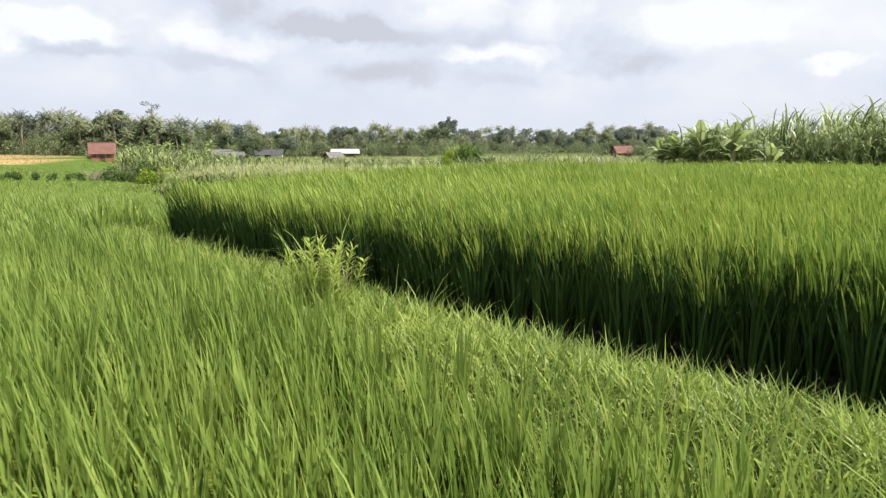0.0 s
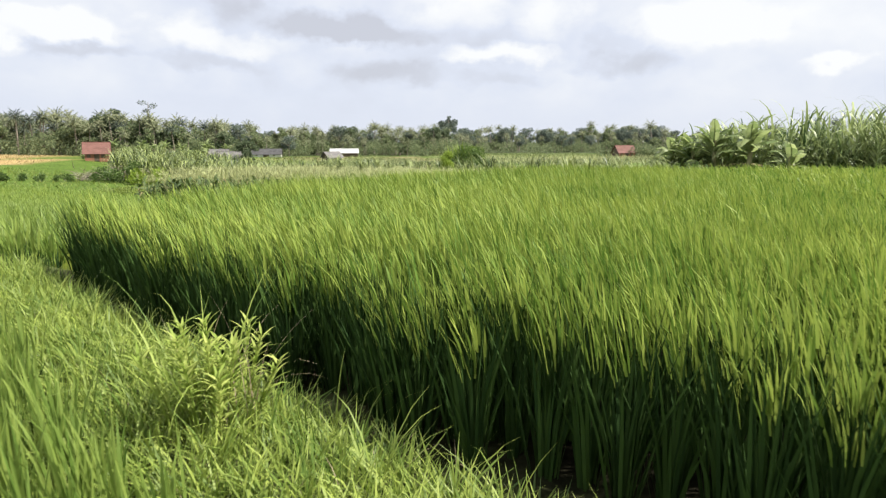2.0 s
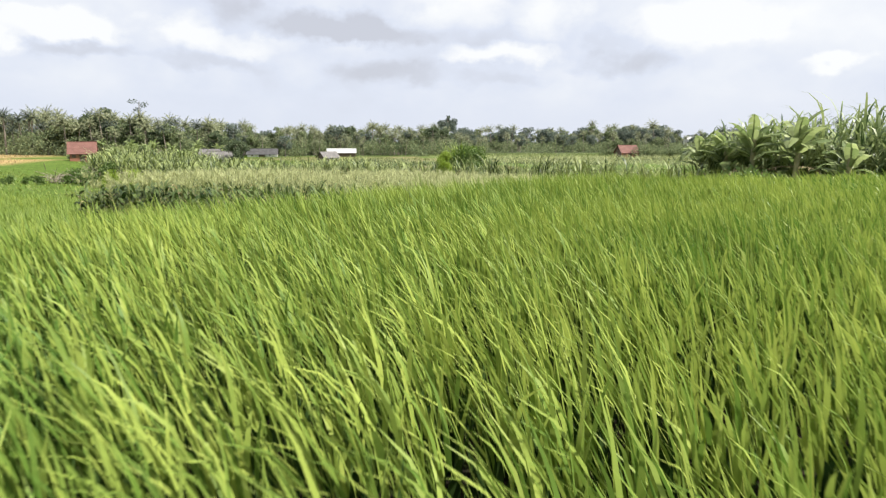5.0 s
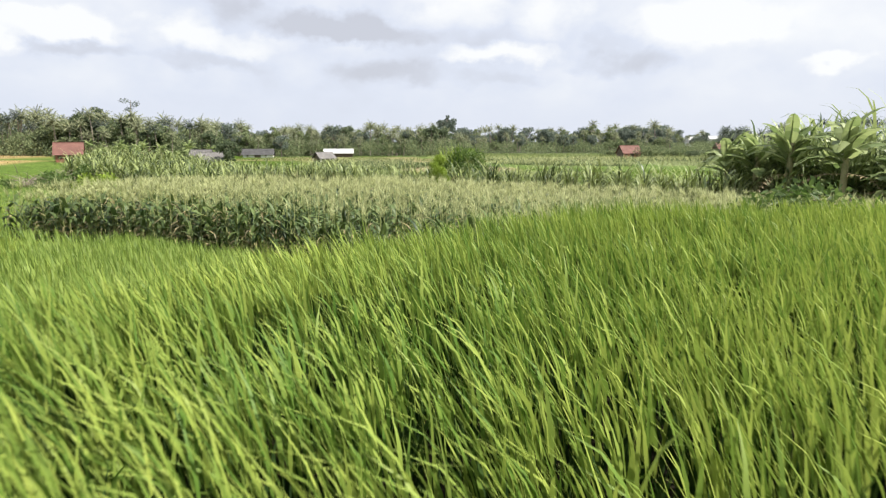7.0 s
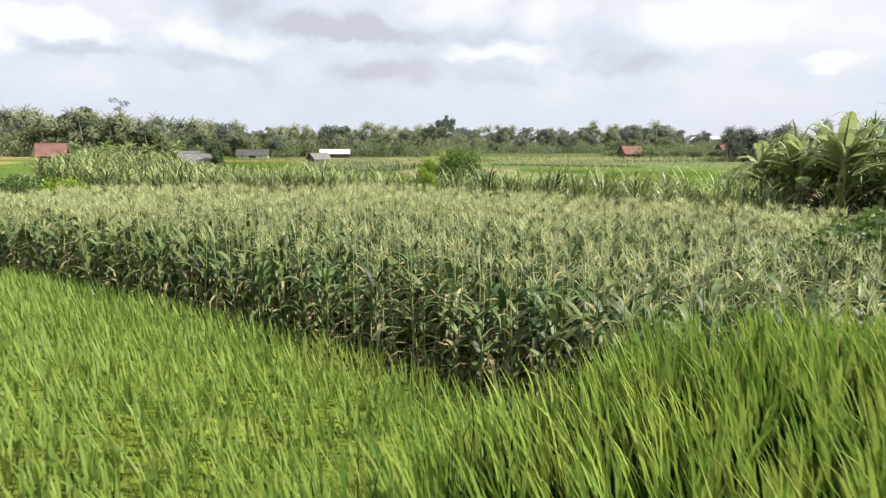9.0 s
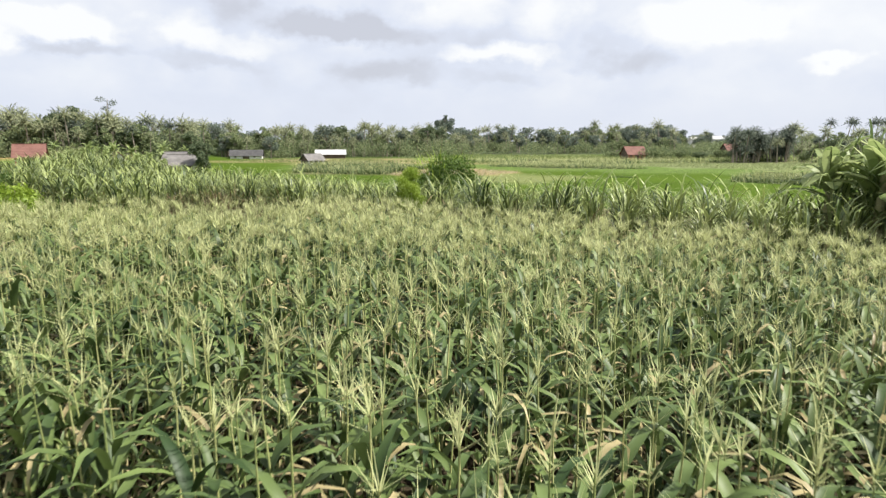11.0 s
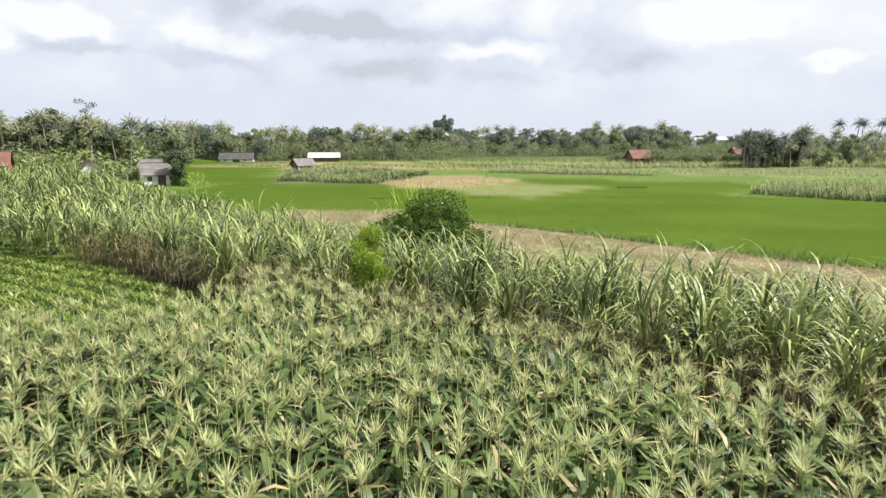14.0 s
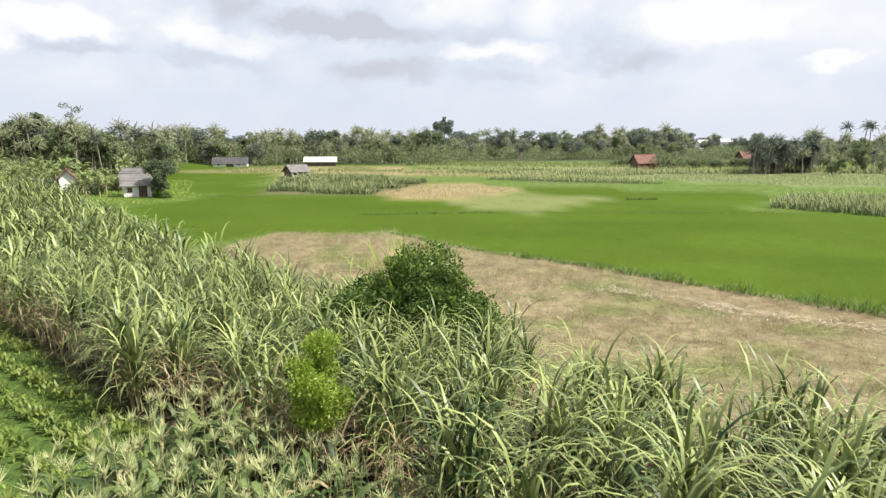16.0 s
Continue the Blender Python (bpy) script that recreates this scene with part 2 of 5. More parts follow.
CANE_FIELD = [(-5.2, 49.3), (-2.6, 47.7), (1.5, 44.6), (5, 41.2), (9, 38.3), (13.5, 35.5), (17, 34.7), (20, 42), (12.2, 47.1), (7.4, 49), (4.8, 52.6), (-1.3, 59), (-17, 76), (-34, 97), (-51, 112), (-55, 105), (-42, 80), (-31, 67), (-21.8, 61.0), (-14.9, 57.8)]
GARDEN = [(-5.5, 49.3), (-3.4, 47.6), (-4.4, 44.0), (-5.6, 42.5), (-12.5, 42.2), (-30, 54), (-32, 65), (-21.5, 61.2), (-14.8, 58.2)]
FALLOW = [(-1.3, 59), (4.8, 52.6), (7.4, 49), (12.2, 47.1), (20, 42), (30, 40), (40, 52), (23.6, 63), (18.4, 68), (12.9, 74), (4.8, 81), (-1.9, 90), (-12, 88), (-14, 79)]
LOW_RICE = [(-12, 88.6), (-1.9, 90.6), (4.8, 81.6), (12.9, 74.6), (18.4, 68.6), (23.6, 63.6), (40, 52.6), (70, 60), (70, 106), (45, 110), (41, 116), (62, 135), (30, 150), (8, 160), (-10, 150), (-20, 146), (-36, 150), (-40, 196), (-62, 240), (-110, 236), (-48, 142), (-40, 136), (-33, 128), (-36, 108), (-17, 79)]
BROWN = [(-77, 110), (-76, 127), (-94, 138), (-112, 188), (-190, 200), (-150, 104)]
PALE_PATCH = [(7, 112), (14, 108), (32, 134), (10, 140), (-2, 136)]
CORN_PATCH = [(-27, 136), (-9, 134), (-4, 150), (0, 170), (-20, 190), (-36, 186)]
DRY_PATCH = [(-9, 133), (0, 124), (8, 130), (18, 146), (10, 160), (-2, 158)]
CORN_EAST = [(46.5, 116), (56, 105), (120, 96), (120, 122), (58, 131)]
STRIP_A = [(46, 184), (58, 166), (74, 156), (130, 146), (130, 182), (62, 192)]
STRIP_B = [(22, 196), (46, 188), (62, 196), (150, 186), (150, 204), (30, 222), (-4, 226)]
STRIP_C = [(-36, 196), (-4, 190), (18, 186), (20, 200), (-10, 236), (-60, 240), (-70, 214)]
STRIP_D = [(-8, 250), (40, 232), (120, 214), (120, 236), (40, 262), (0, 280)]
STRIP_E = [(12, 176), (30, 166), (50, 160), (44, 172), (22, 186)]
MEADOW = [(-46, 60.3), (-27.6, 52), (-31, 66.5), (-43, 79), (-57, 104), (-72, 107), (-84, 104), (-120, 110), (-120, 60)]
LEFT_RICE = [(1.0, 2.2), (-1.2, 4.4), (-4.6, 7.8), (-4.2, 9.6), (-3.0, 13.4), (-0.1, 16.9), (2.0, 18.7), (4.1, 20.2), (-0.3, 23.8), (-4.6, 26.8), (-9.9, 29.8), (-15.8, 32.7), (-16.4, 41.0), (-27.5, 51.6), (-46, 60), (-46, -3), (6, -3)]


def inside(poly, x, y):
    """Distance into the polygon, positive inside, for arrays of points."""
    x, y = np.asarray(x, float), np.asarray(y, float)
    best, odd = np.full(x.shape, 1e18), np.zeros(x.shape, bool)
    for (ax, ay), (bx, by) in zip(poly, poly[1:] + poly[:1]):
        dx, dy = bx - ax, by - ay
        h = np.clip(((x - ax) * dx + (y - ay) * dy) / (dx * dx + dy * dy), 0, 1)
        best = np.minimum(best, (x - ax - h * dx) ** 2 + (y - ay - h * dy) ** 2)
        if dy:
            odd ^= ((ay > y) != (by > y)) & (x < ax + (y - ay) * dx / dy)
    return np.where(odd, 1, -1) * np.sqrt(best)


BANK = [(-4.6, 8.6), (-3.9, 7.6), (-1.9, 5.6), (0.4, 3.5), (1.35, 2.7), (4.1, -0.3), (7, -3.5)]


def bank_distance(x, y):
    best = np.full(np.shape(x), 1e18)
    for (ax, ay), (bx, by) in zip(BANK, BANK[1:]):
        dx, dy = bx - ax, by - ay
        h = np.clip(((x - ax) * dx + (y - ay) * dy) / (dx * dx + dy * dy), 0, 1)
        best = np.minimum(best, (x - ax - h * dx) ** 2 + (y - ay - h * dy) ** 2)
    return np.sqrt(best)


def soft(d, width):
    t = np.clip(d / width * 0.5 + 0.5, 0, 1)
    return t * t * (3 - 2 * t)


def wave(x, y, k):
    """Gentle unevenness of the land."""
    return np.sin(x * k + 1.3) * np.cos(y * k * 0.83 + 0.4) * 0.6 + np.sin(x * k * 2.3 + y * k * 1.9 + 2.1) * 0.4


TABLE = np.random.default_rng(5).random((64, 64))


def patches(x, y, size):
    """Smooth random patches of about the given size, 0 to 1."""
    u, v = np.asarray(x, float) / size, np.asarray(y, float) / size
    i, j = np.floor(u).astype(int), np.floor(v).astype(int)
    fu, fv = u - i, v - j
    fu, fv = fu * fu * (3 - 2 * fu), fv * fv * (3 - 2 * fv)
    i0, i1, j0, j1 = i % 64, (i + 1) % 64, j % 64, (j + 1) % 64
    return (TABLE[i0, j0] * (1 - fu) + TABLE[i1, j0] * fu) * (1 - fv) + (TABLE[i0, j1] * (1 - fu) + TABLE[i1, j1] * fu) * fv


def height(x, y):
    """Ground level: terraces that step down from the rice to the plain."""
    x, y = np.asarray(x, float), np.asarray(y, float)
    v = 0.6 * x + 0.8 * y
    z = np.interp(v, (-400, -40, 4.5, 18.0, 37, 43, 55, 75, 130, 200, 260, 600, 3000), (3.4, 3.4, 3.4, 1.9, 1.1, 0.3, 0.0, -0.5, -1.0, -0.8, 0.2, 2.0, 2.0))
    z = z - 0.9 * soft(-x - 16, 10) * soft(48 - v, 12) + 0.3 * soft(-x - 20, 24) * soft(y - 70, 12) * soft(105 - y, 30) + 0.04 * wave(x, y, 0.9)
    z = z + 1.5 * soft(-x - 66 - 0.12 * (y - 110), 9) * soft(y - 108, 30)
    t = soft(inside(TALL_RICE, x, y), 0.5)
    z = z * (1 - t) + (3.48 + 0.03 * wave(x, y, 1.1)) * t
    z = z + 0.24 * soft(0.5 - bank_distance(x, y), 0.45)
    z = z + 0.15 * soft(inside(FALLOW, x, y), 0.8)
    return z


# ---- geometry helpers ----
def mesh_of(name, verts, faces, material, smooth=True, sizes=None):
    """A mesh from arrays: faces of equal length."""
    me = bpy.data.meshes.new(name)
    verts, faces = np.asarray(verts, np.float32), np.asarray(faces, np.int32)
    me.vertices.add(len(verts))
    me.vertices.foreach_set("co", verts.ravel())
    k = faces.shape[1]
    me.loops.add(faces.size)
    me.loops.foreach_set("vertex_index", faces.ravel())
    me.polygons.add(len(faces))
    me.polygons.foreach_set("loop_start", np.arange(0, faces.size, k, dtype=np.int32))
    me.update(calc_edges=True)
    me.polygons.foreach_set("use_smooth", np.full(len(faces), smooth))
    me.materials.append(material)
    return me


def blades(base, azimuth, length, width, lean, curl, segments=3, taper=1.6, root=0.5, twist=0.0, fold=0.0, droop=1.5):
    """Arched leaf strips: each leans from upright by lean, then bends by curl towards its tip.
    root: share of the width at the leaf's foot; fold: depth of the midrib's crease. Gives verts and quads."""
    n = len(base)
    s = np.linspace(0, 1, segments + 1)
    ang = lean[:, None] + curl[:, None] * s[None] ** droop
    step = length[:, None] / segments
    midang = (ang[:, 1:] + ang[:, :-1]) / 2
    out = np.concatenate([np.zeros((n, 1)), np.cumsum(np.sin(midang) * step, 1)], 1)
    up = np.concatenate([np.zeros((n, 1)), np.cumsum(np.cos(midang) * step, 1)], 1)
    ca, sa = np.cos(azimuth)[:, None], np.sin(azimuth)[:, None]
    centre = np.stack([base[:, 0, None] + ca * out, base[:, 1, None] + sa * out, base[:, 2, None] + up], 2)
    w = (root + (1 - root) * np.minimum(s * 3.0, 1)) * (1 - s ** taper) + 0.04
    w = width[:, None] * w[None] * 0.5
    tw = azimuth[:, None] + math.pi / 2 + np.asarray(twist).reshape(-1, 1) * (0.3 + s[None])
    side = np.stack([np.cos(tw) * w, np.sin(tw) * w, np.zeros_like(w)], 2)
    if fold:
        rise = np.stack([-ca * np.cos(ang), -sa * np.cos(ang), np.sin(ang)], 2) * (w * fold)[:, :, None]
        cols = [centre - side + rise, centre, centre + side + rise]
    else:
        cols = [centre - side, centre + side]
    c = len(cols)
    verts = np.stack(cols, 2).reshape(-1, 3)
    first = (np.arange(n) * (segments + 1) * c)[:, None, None] + (np.arange(segments) * c)[None, :, None] + np.arange(c - 1)[None, None, :]
    first = first.reshape(-1)
    quads = np.stack([first, first + 1, first + c + 1, first + c], 1)
    return verts, quads


def merged(parts):
    verts, faces, n = [], [], 0
    for v, f in parts:
        verts.append(v)
        faces.append(f + n)
        n += len(v)
    return np.concatenate(verts), np.concatenate(faces)


def part(name, me, parent, label="", kind=""):
    ob = new(name, me)
    ob.parent = parent
    return tagged(ob, label, kind=kind)


def thing(name, x, y, z, label, category, group="", turn=0.0, scale=1.0):
    ob = new(name)
    ob.matrix_basis = pose(x, y, z, 0, 0, turn) @ Matrix.Scale(scale, 4)
    return tagged(ob, label, category, group)


def stuff(name, geometry, material, label, category, smooth=True):
    me = mesh_of(name, *geometry, material, smooth)
    return tagged(new(name, me), label, category, kind="stuff")


rng = np.random.default_rng(7)


def uni(lo, hi, n):
    return rng.uniform(lo, hi, n)


def tube(points, radii, sides=7):
    """A tapered tube along points, as quads."""
    points = [Vector(p) for p in points]
    verts, faces = [], []
    for i, p in enumerate(points):
        d = (points[min(i + 1, len(points) - 1)] - points[max(i - 1, 0)]).normalized()
        a = d.cross(Vector((0, 1, 0.1))).normalized()
        b = d.cross(a)
        for k in range(sides):
            t = 2 * math.pi * k / sides
            verts.append(p + (a * math.cos(t) + b * math.sin(t)) * radii[i])
    for i in range(len(points) - 1):
        for k in range(sides):
            q = (k + 1) % sides
            faces.append((i * sides + k, i * sides + q, (i + 1) * sides + q, (i + 1) * sides + k))
    return np.array([tuple(v) for v in verts]), np.array(faces)


def scatter(poly, spacing, jitter=0.4, turn=-36.0, edge=0.1):
    """Points on a jittered planting grid inside a polygon."""
    xs, ys = [p[0] for p in poly], [p[1] for p in poly]
    cx, cy, r = sum(xs) / len(xs), sum(ys) / len(ys), max(max(xs) - min(xs), max(ys) - min(ys))
    g = np.arange(-r, r, spacing)
    a, b = np.meshgrid(g, g)
    a = a.ravel() + uni(-jitter, jitter, a.size) * spacing
    b = b.ravel() + uni(-jitter, jitter, b.size) * spacing
    c, s = math.cos(radians(turn)), math.sin(radians(turn))
    x, y = cx + a * c - b * s, cy + a * s + b * c
    keep = (x > min(xs)) & (x < max(xs)) & (y > min(ys)) & (y < max(ys))
    x, y = x[keep], y[keep]
    keep = inside(poly, x, y) > edge
    return x[keep], y[keep]


def window_of(x, y, x0, x1, y0, y1):
    """Keeps the part of a scatter inside a stretch of the plan."""
    k = (x >= x0) & (x < x1) & (y >= y0) & (y < y1)
    return x[k], y[k]


# ---- ground ----
def ground():
    def steps(fine_lo, fine_hi, fine, far_lo, far_hi):
        mid_s = list(np.arange(fine_lo, fine_hi + 1e-6, fine))
        up, d, x = [], fine, fine_hi
        while x < far_hi:
            d *= 1.12
            x += d
            up.append(x)
        down, d, x = [], fine, fine_lo
        while x > far_lo:
            d *= 1.12
            x -= d
            down.append(x)
        return np.array(down[::-1] + mid_s + up)

    gx, gy = steps(-16, 22, 0.45, -2500, 2500), steps(-3, 62, 0.45, -500, 4500)
    x, y = np.meshgrid(gx, gy)
    z = height(x, y)
    verts = np.stack([x, y, z], 2).reshape(-1, 3)
    w, h = len(gx), len(gy)
    i = (np.arange(h - 1)[:, None] * w + np.arange(w - 1)[None]).ravel()
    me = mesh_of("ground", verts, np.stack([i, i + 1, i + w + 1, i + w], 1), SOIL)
    X, Y = verts[:, 0], verts[:, 1]
    colour = np.tile(np.array([0.04, 0.032, 0.02, 1.0]), (len(X), 1))

    def lay(mask, c):
        colour[:, :3] = colour[:, :3] * (1 - mask[:, None]) + np.array(c) * mask[:, None]

    field = np.maximum(np.maximum(inside(CORN_FIELD, X, Y), inside(CANE_FIELD, X, Y)), inside(TALL_RICE, X, Y))
    lay(soft(-field - 1.5, 1.0) * soft(X + 0.6 * Y - 17, 3), (0.07, 0.095, 0.03))
    lay(soft((0.6 * X + 0.8 * Y) - 58, 6), (0.08, 0.12, 0.03))
    lay(soft(-X - 14.5, 4) * soft(Y - 28, 10), (0.07, 0.11, 0.022))
    lay(soft(Y - 262, 16), (0.05, 0.062, 0.032))
    lay(soft(inside(LEFT_RICE, X, Y), 0.5) * 0.9, (0.11, 0.14, 0.021))
    # wet mud painted near black, with the shade at the rice's foot in it
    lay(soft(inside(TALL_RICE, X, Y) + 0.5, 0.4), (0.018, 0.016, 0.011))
    lay(soft(0.7 - bank_distance(X, Y), 0.4), (0.07, 0.085, 0.03))
    lay(soft(inside(LOW_RICE, X, Y), 0.6), (0.049, 0.081, 0.0085))
    low = soft(inside(LOW_RICE, X, Y), 0.6)
    lay(low * np.clip(patches(X * 0.5, Y, 5.0) * 2 - 0.9, 0, 0.7), (0.060, 0.098, 0.011))
    lay(low * np.clip(patches(X * 0.6 + 30, Y, 7.0) * 2 - 0.9, 0, 0.8), (0.042, 0.073, 0.007))
    lay(soft(inside(BROWN, X, Y), 1.0), (0.30, 0.215, 0.10))
    for poly, tint in ((PALE_PATCH, (0.135, 0.155, 0.06)), (DRY_PATCH, (0.22, 0.185, 0.085)), (CORN_PATCH, (0.10, 0.10, 0.05)), (STRIP_A, (0.15, 0.175, 0.08)), (STRIP_B, (0.11, 0.12, 0.055)), (STRIP_C, (0.19, 0.165, 0.085)), (STRIP_D, (0.15, 0.17, 0.07)), (STRIP_E, (0.10, 0.11, 0.05))):
        lay(soft(inside(poly, X, Y), 1.5), tint)
    lay(soft(inside(FALLOW, X, Y), 0.6), (0.148, 0.125, 0.073))
    fallow = soft(inside(FALLOW, X, Y), 0.6)
    lay(fallow * np.clip(patches(X + 9, Y, 0.8) * 2.2 - 1.0, 0, 0.4), (0.24, 0.195, 0.12))
    lay(fallow * np.clip(patches(X, Y + 17, 0.9) * 2.4 - 1.3, 0, 0.4), (0.085, 0.058, 0.034))
    lay(soft(inside(FALLOW, X, Y), 0.6) * np.clip(patches(X, Y, 2.6) * 2.4 - 1.4, 0, 0.7), (0.09, 0.11, 0.035))
    lay(soft(inside(GARDEN, X, Y), 0.5), (0.05, 0.08, 0.02))
    colour[:, 3] = 1 - 0.75 * soft(inside(LOW_RICE, X, Y), 0.6)
    layer = me.color_attributes.new("cover", "FLOAT_COLOR", "POINT")
    layer.data.foreach_set("color", colour.astype(np.float32).ravel())
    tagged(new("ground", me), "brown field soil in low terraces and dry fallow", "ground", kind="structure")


ground()


# ---- rice ----
def rice(x, y, tall, per_hill, width, segments, lean=(0.02, 0.20), curl=(0.1, 0.85), wind=0.15, foot=(0.30, 0.78)):
    n = len(x)
    # the plants along the paddy's rim are shorter
    rise = 0.74 + 0.26 * soft(inside(TALL_RICE, x, y) - 0.14, 0.16) if tall > 0.8 else 1.0
    bx, by = np.repeat(x, per_hill), np.repeat(y, per_hill)
    m = n * per_hill
    az = uni(0, 2 * math.pi, m)
    r = uni(0.0, 0.11, m)
    # blades leave the stems part of the way up
    top = np.repeat(uni(0.94, 1.06, n) * (0.95 + 0.1 * patches(x, y, 0.7)) * rise, per_hill) * uni(0.70, 1.06, m) * tall
    z0 = uni(*foot, m) * tall * np.repeat(rise * np.ones(n), per_hill)
    base = np.stack([bx + np.cos(az) * r, by + np.sin(az) * r, height(x, y).repeat(per_hill) + z0], 1)
    L = np.maximum(top - z0, 0.18 * tall) * 1.06
    # the breeze presses all leaves a little the same way
    le = uni(*lean, m)
    vx, vy = np.cos(az) * np.sin(le) - wind, np.sin(az) * np.sin(le) - wind * 0.3
    return blades(base, np.arctan2(vy, vx), L, uni(0.7, 1.25, m) * width, np.arcsin(np.clip(np.hypot(vx, vy), 0, 0.9)), uni(*curl, m), segments, twist=uni(-0.9, 0.9, m))


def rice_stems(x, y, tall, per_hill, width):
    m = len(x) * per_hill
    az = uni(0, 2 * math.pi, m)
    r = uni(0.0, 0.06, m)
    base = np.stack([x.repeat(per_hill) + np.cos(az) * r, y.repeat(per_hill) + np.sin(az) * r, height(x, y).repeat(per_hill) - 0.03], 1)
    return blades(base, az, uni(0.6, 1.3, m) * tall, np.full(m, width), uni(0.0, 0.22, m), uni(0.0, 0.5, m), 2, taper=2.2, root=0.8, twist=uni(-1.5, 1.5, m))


x, y = scatter(TALL_RICE, 0.19)
near = (x > -4.2) & (x < 1.5 + y * 0.72) & (x > -0.8 - y * 0.74) & (y > 0.8) & (np.abs(x - 0.7 - 0.02 * y) < 4.9)
wide = (~near) & (x < 20) & (y > 0.8) & (x < 2.5 + y * 0.74) & (x > -1 - y * 0.74)
depth = inside(TALL_RICE, x, y)
edge = wide & (depth < 1.2)
inner = near & (depth > 1.6) & (y > 7.5)
outer = near & ~inner & (depth >= 0.45)
rim = near & ~inner & (depth < 0.45)
unseen = ~near & ~wide & (uni(0, 1, len(x)) < 0.8)
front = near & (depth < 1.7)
stuff("tall_rice_crop", merged([rice(x[rim], y[rim], 0.90, 34, 0.0155, 3, curl=(0.05, 0.7), foot=(0.56, 0.87)), rice(x[outer], y[outer], 0.90, 32, 0.0165, 3, foot=(0.50, 0.80)), rice(x[inner], y[inner], 0.90, 19, 0.019, 3, curl=(0.15, 1.25)), rice(x[wide], y[wide], 0.90, 10, 0.032, 3, curl=(0.5, 1.7)), rice(x[unseen], y[unseen], 0.90, 6, 0.08, 1, curl=(0.3, 1.4))]), RICE, "dense upright yellow-green rice leaves standing on the terrace", "rice")
# tallest and thickest along the rim, a dark mass that imitates shade there
stuff("tall_rice_stems", merged([rice_stems(x[rim], y[rim], 0.74, 46, 0.019), rice_stems(x[front & ~rim], y[front & ~rim], 0.64, 20, 0.019), rice_stems(x[near & ~front], y[near & ~front], 0.58, 5, 0.034), rice_stems(x[edge], y[edge], 0.60, 8, 0.026)]), RICE_STEM_SHADED, "rice stems standing in mud below the leaves, darkened as if in shade", "rice")
x, y = scatter(LEFT_RICE, 0.175, jitter=0.5, turn=-40)
near = (x > -0.8 - y * 0.74) & (y < 7.0) & (y > 0.8)
wide = (~near) & (y > 0.8) & (x > -1 - y * 0.75) & (y < 20)
far = (y >= 20) & (x > -1 - y * 0.75)
rest = ~near & ~wide & ~far & (uni(0, 1, len(x)) < 0.25)
thin = (uni(0, 1, far.sum()) < 0.2) | (x[far] > -9)
stuff("young_rice_crop", merged([rice(x[near], y[near], 0.56, 20, 0.018, 3, curl=(0.05, 0.5), wind=0.04, foot=(0.1, 0.5)), rice(x[wide], y[wide], 0.54, 6, 0.034, 2, wind=0.05, foot=(0.1, 0.5)), rice(x[far][thin], y[far][thin], 0.54, 4, 0.08, 1, wind=0.05, foot=(0.1, 0.5)), rice(x[rest], y[rest], 0.54, 4, 0.08, 1, wind=0.05, foot=(0.1, 0.5))]), RICE_YOUNG, "fresh green rice leaves in the lower paddy beside the bank", "rice")
stuff("young_rice_stems", merged([rice_stems(x[near], y[near], 0.28, 7, 0.014), rice_stems(x[wide][::3], y[wide][::3], 0.28, 5, 0.022)]), RICE_STEM_SHADED, "stems of the younger rice in the wet paddy, darkened as if in shade", "rice")


# ---- bank with grass and weeds ----
def tufts(x, y, tall, per, width, segments=3, lean=(0.1, 0.8), curl=(0.2, 1.2), spread=0.06, wind=0.08):
    n, m = len(x), len(x) * per
    az = uni(0, 2 * math.pi, m)
    r = uni(0, spread, m)
    base = np.stack([x.repeat(per) + np.cos(az) * r, y.repeat(per) + np.sin(az) * r, height(x, y).repeat(per) - 0.02], 1)
    L = (uni(0.7, 1.2, n) * tall).repeat(per) * uni(0.5, 1.1, m)
    le = uni(*lean, m)
    vx, vy = np.cos(az) * np.sin(le) - wind, np.sin(az) * np.sin(le)
    return blades(base, np.arctan2(vy, vx), L, uni(0.6, 1.3, m) * width, np.arcsin(np.clip(np.hypot(vx, vy), 0, 0.95)), uni(*curl, m), segments, twist=uni(-1, 1, m))


BANK_BAND = [(-5.0, 8.2), (-4.2, 8.4), (-1.7, 5.95), (0.6, 4.05), (1.55, 3.3), (4.3, 0.45), (6.6, -2.1), (5.6, -3.2), (3.0, -0.4), (0.5, 2.2), (-1.4, 4.1), (-3.6, 6.3)]
x, y = scatter(BANK_BAND, 0.075, edge=0.0)
stuff("bank_grass", tufts(x, y, 0.25, 11, 0.013, 2, lean=(0.1, 0.8)), GRASS, "light green grass covering the earth bank between paddies", "grass")
x, y = scatter(BANK_BAND, 0.22, edge=0.0)
k = patches(x, y, 0.5) > 0.45
stuff("tall_bank_grass", tufts(x[k], y[k], 0.40, 8, 0.010, 4, lean=(0.1, 0.6), curl=(0.4, 1.8)), GRASS, "longer arching grass tufts on the bank", "grass")
stuff("dry_bank_grass", tufts(x, y, 0.30, 1, 0.005, lean=(0.2, 1.1)), STRAW, "pale dry grass stalks scattered along the bank", "grass")
GAP = [(-3.6, 8.1), (-1.7, 6.05), (-0.4, 5.05), (0.5, 4.45), (1.5, 3.65), (4.5, 0.85), (4.2, 0.4), (1.5, 3.2), (0.55, 3.95), (-1.7, 5.85)]
x, y = scatter(GAP, 0.16, edge=0.0)
stuff("paddy_litter", tufts(x, y, 0.26, 2, 0.010, 3, lean=(0.5, 1.4), curl=(0.3, 1.6)), STRAW, "dry bent rice blades on the shade-darkened mud", "litter")
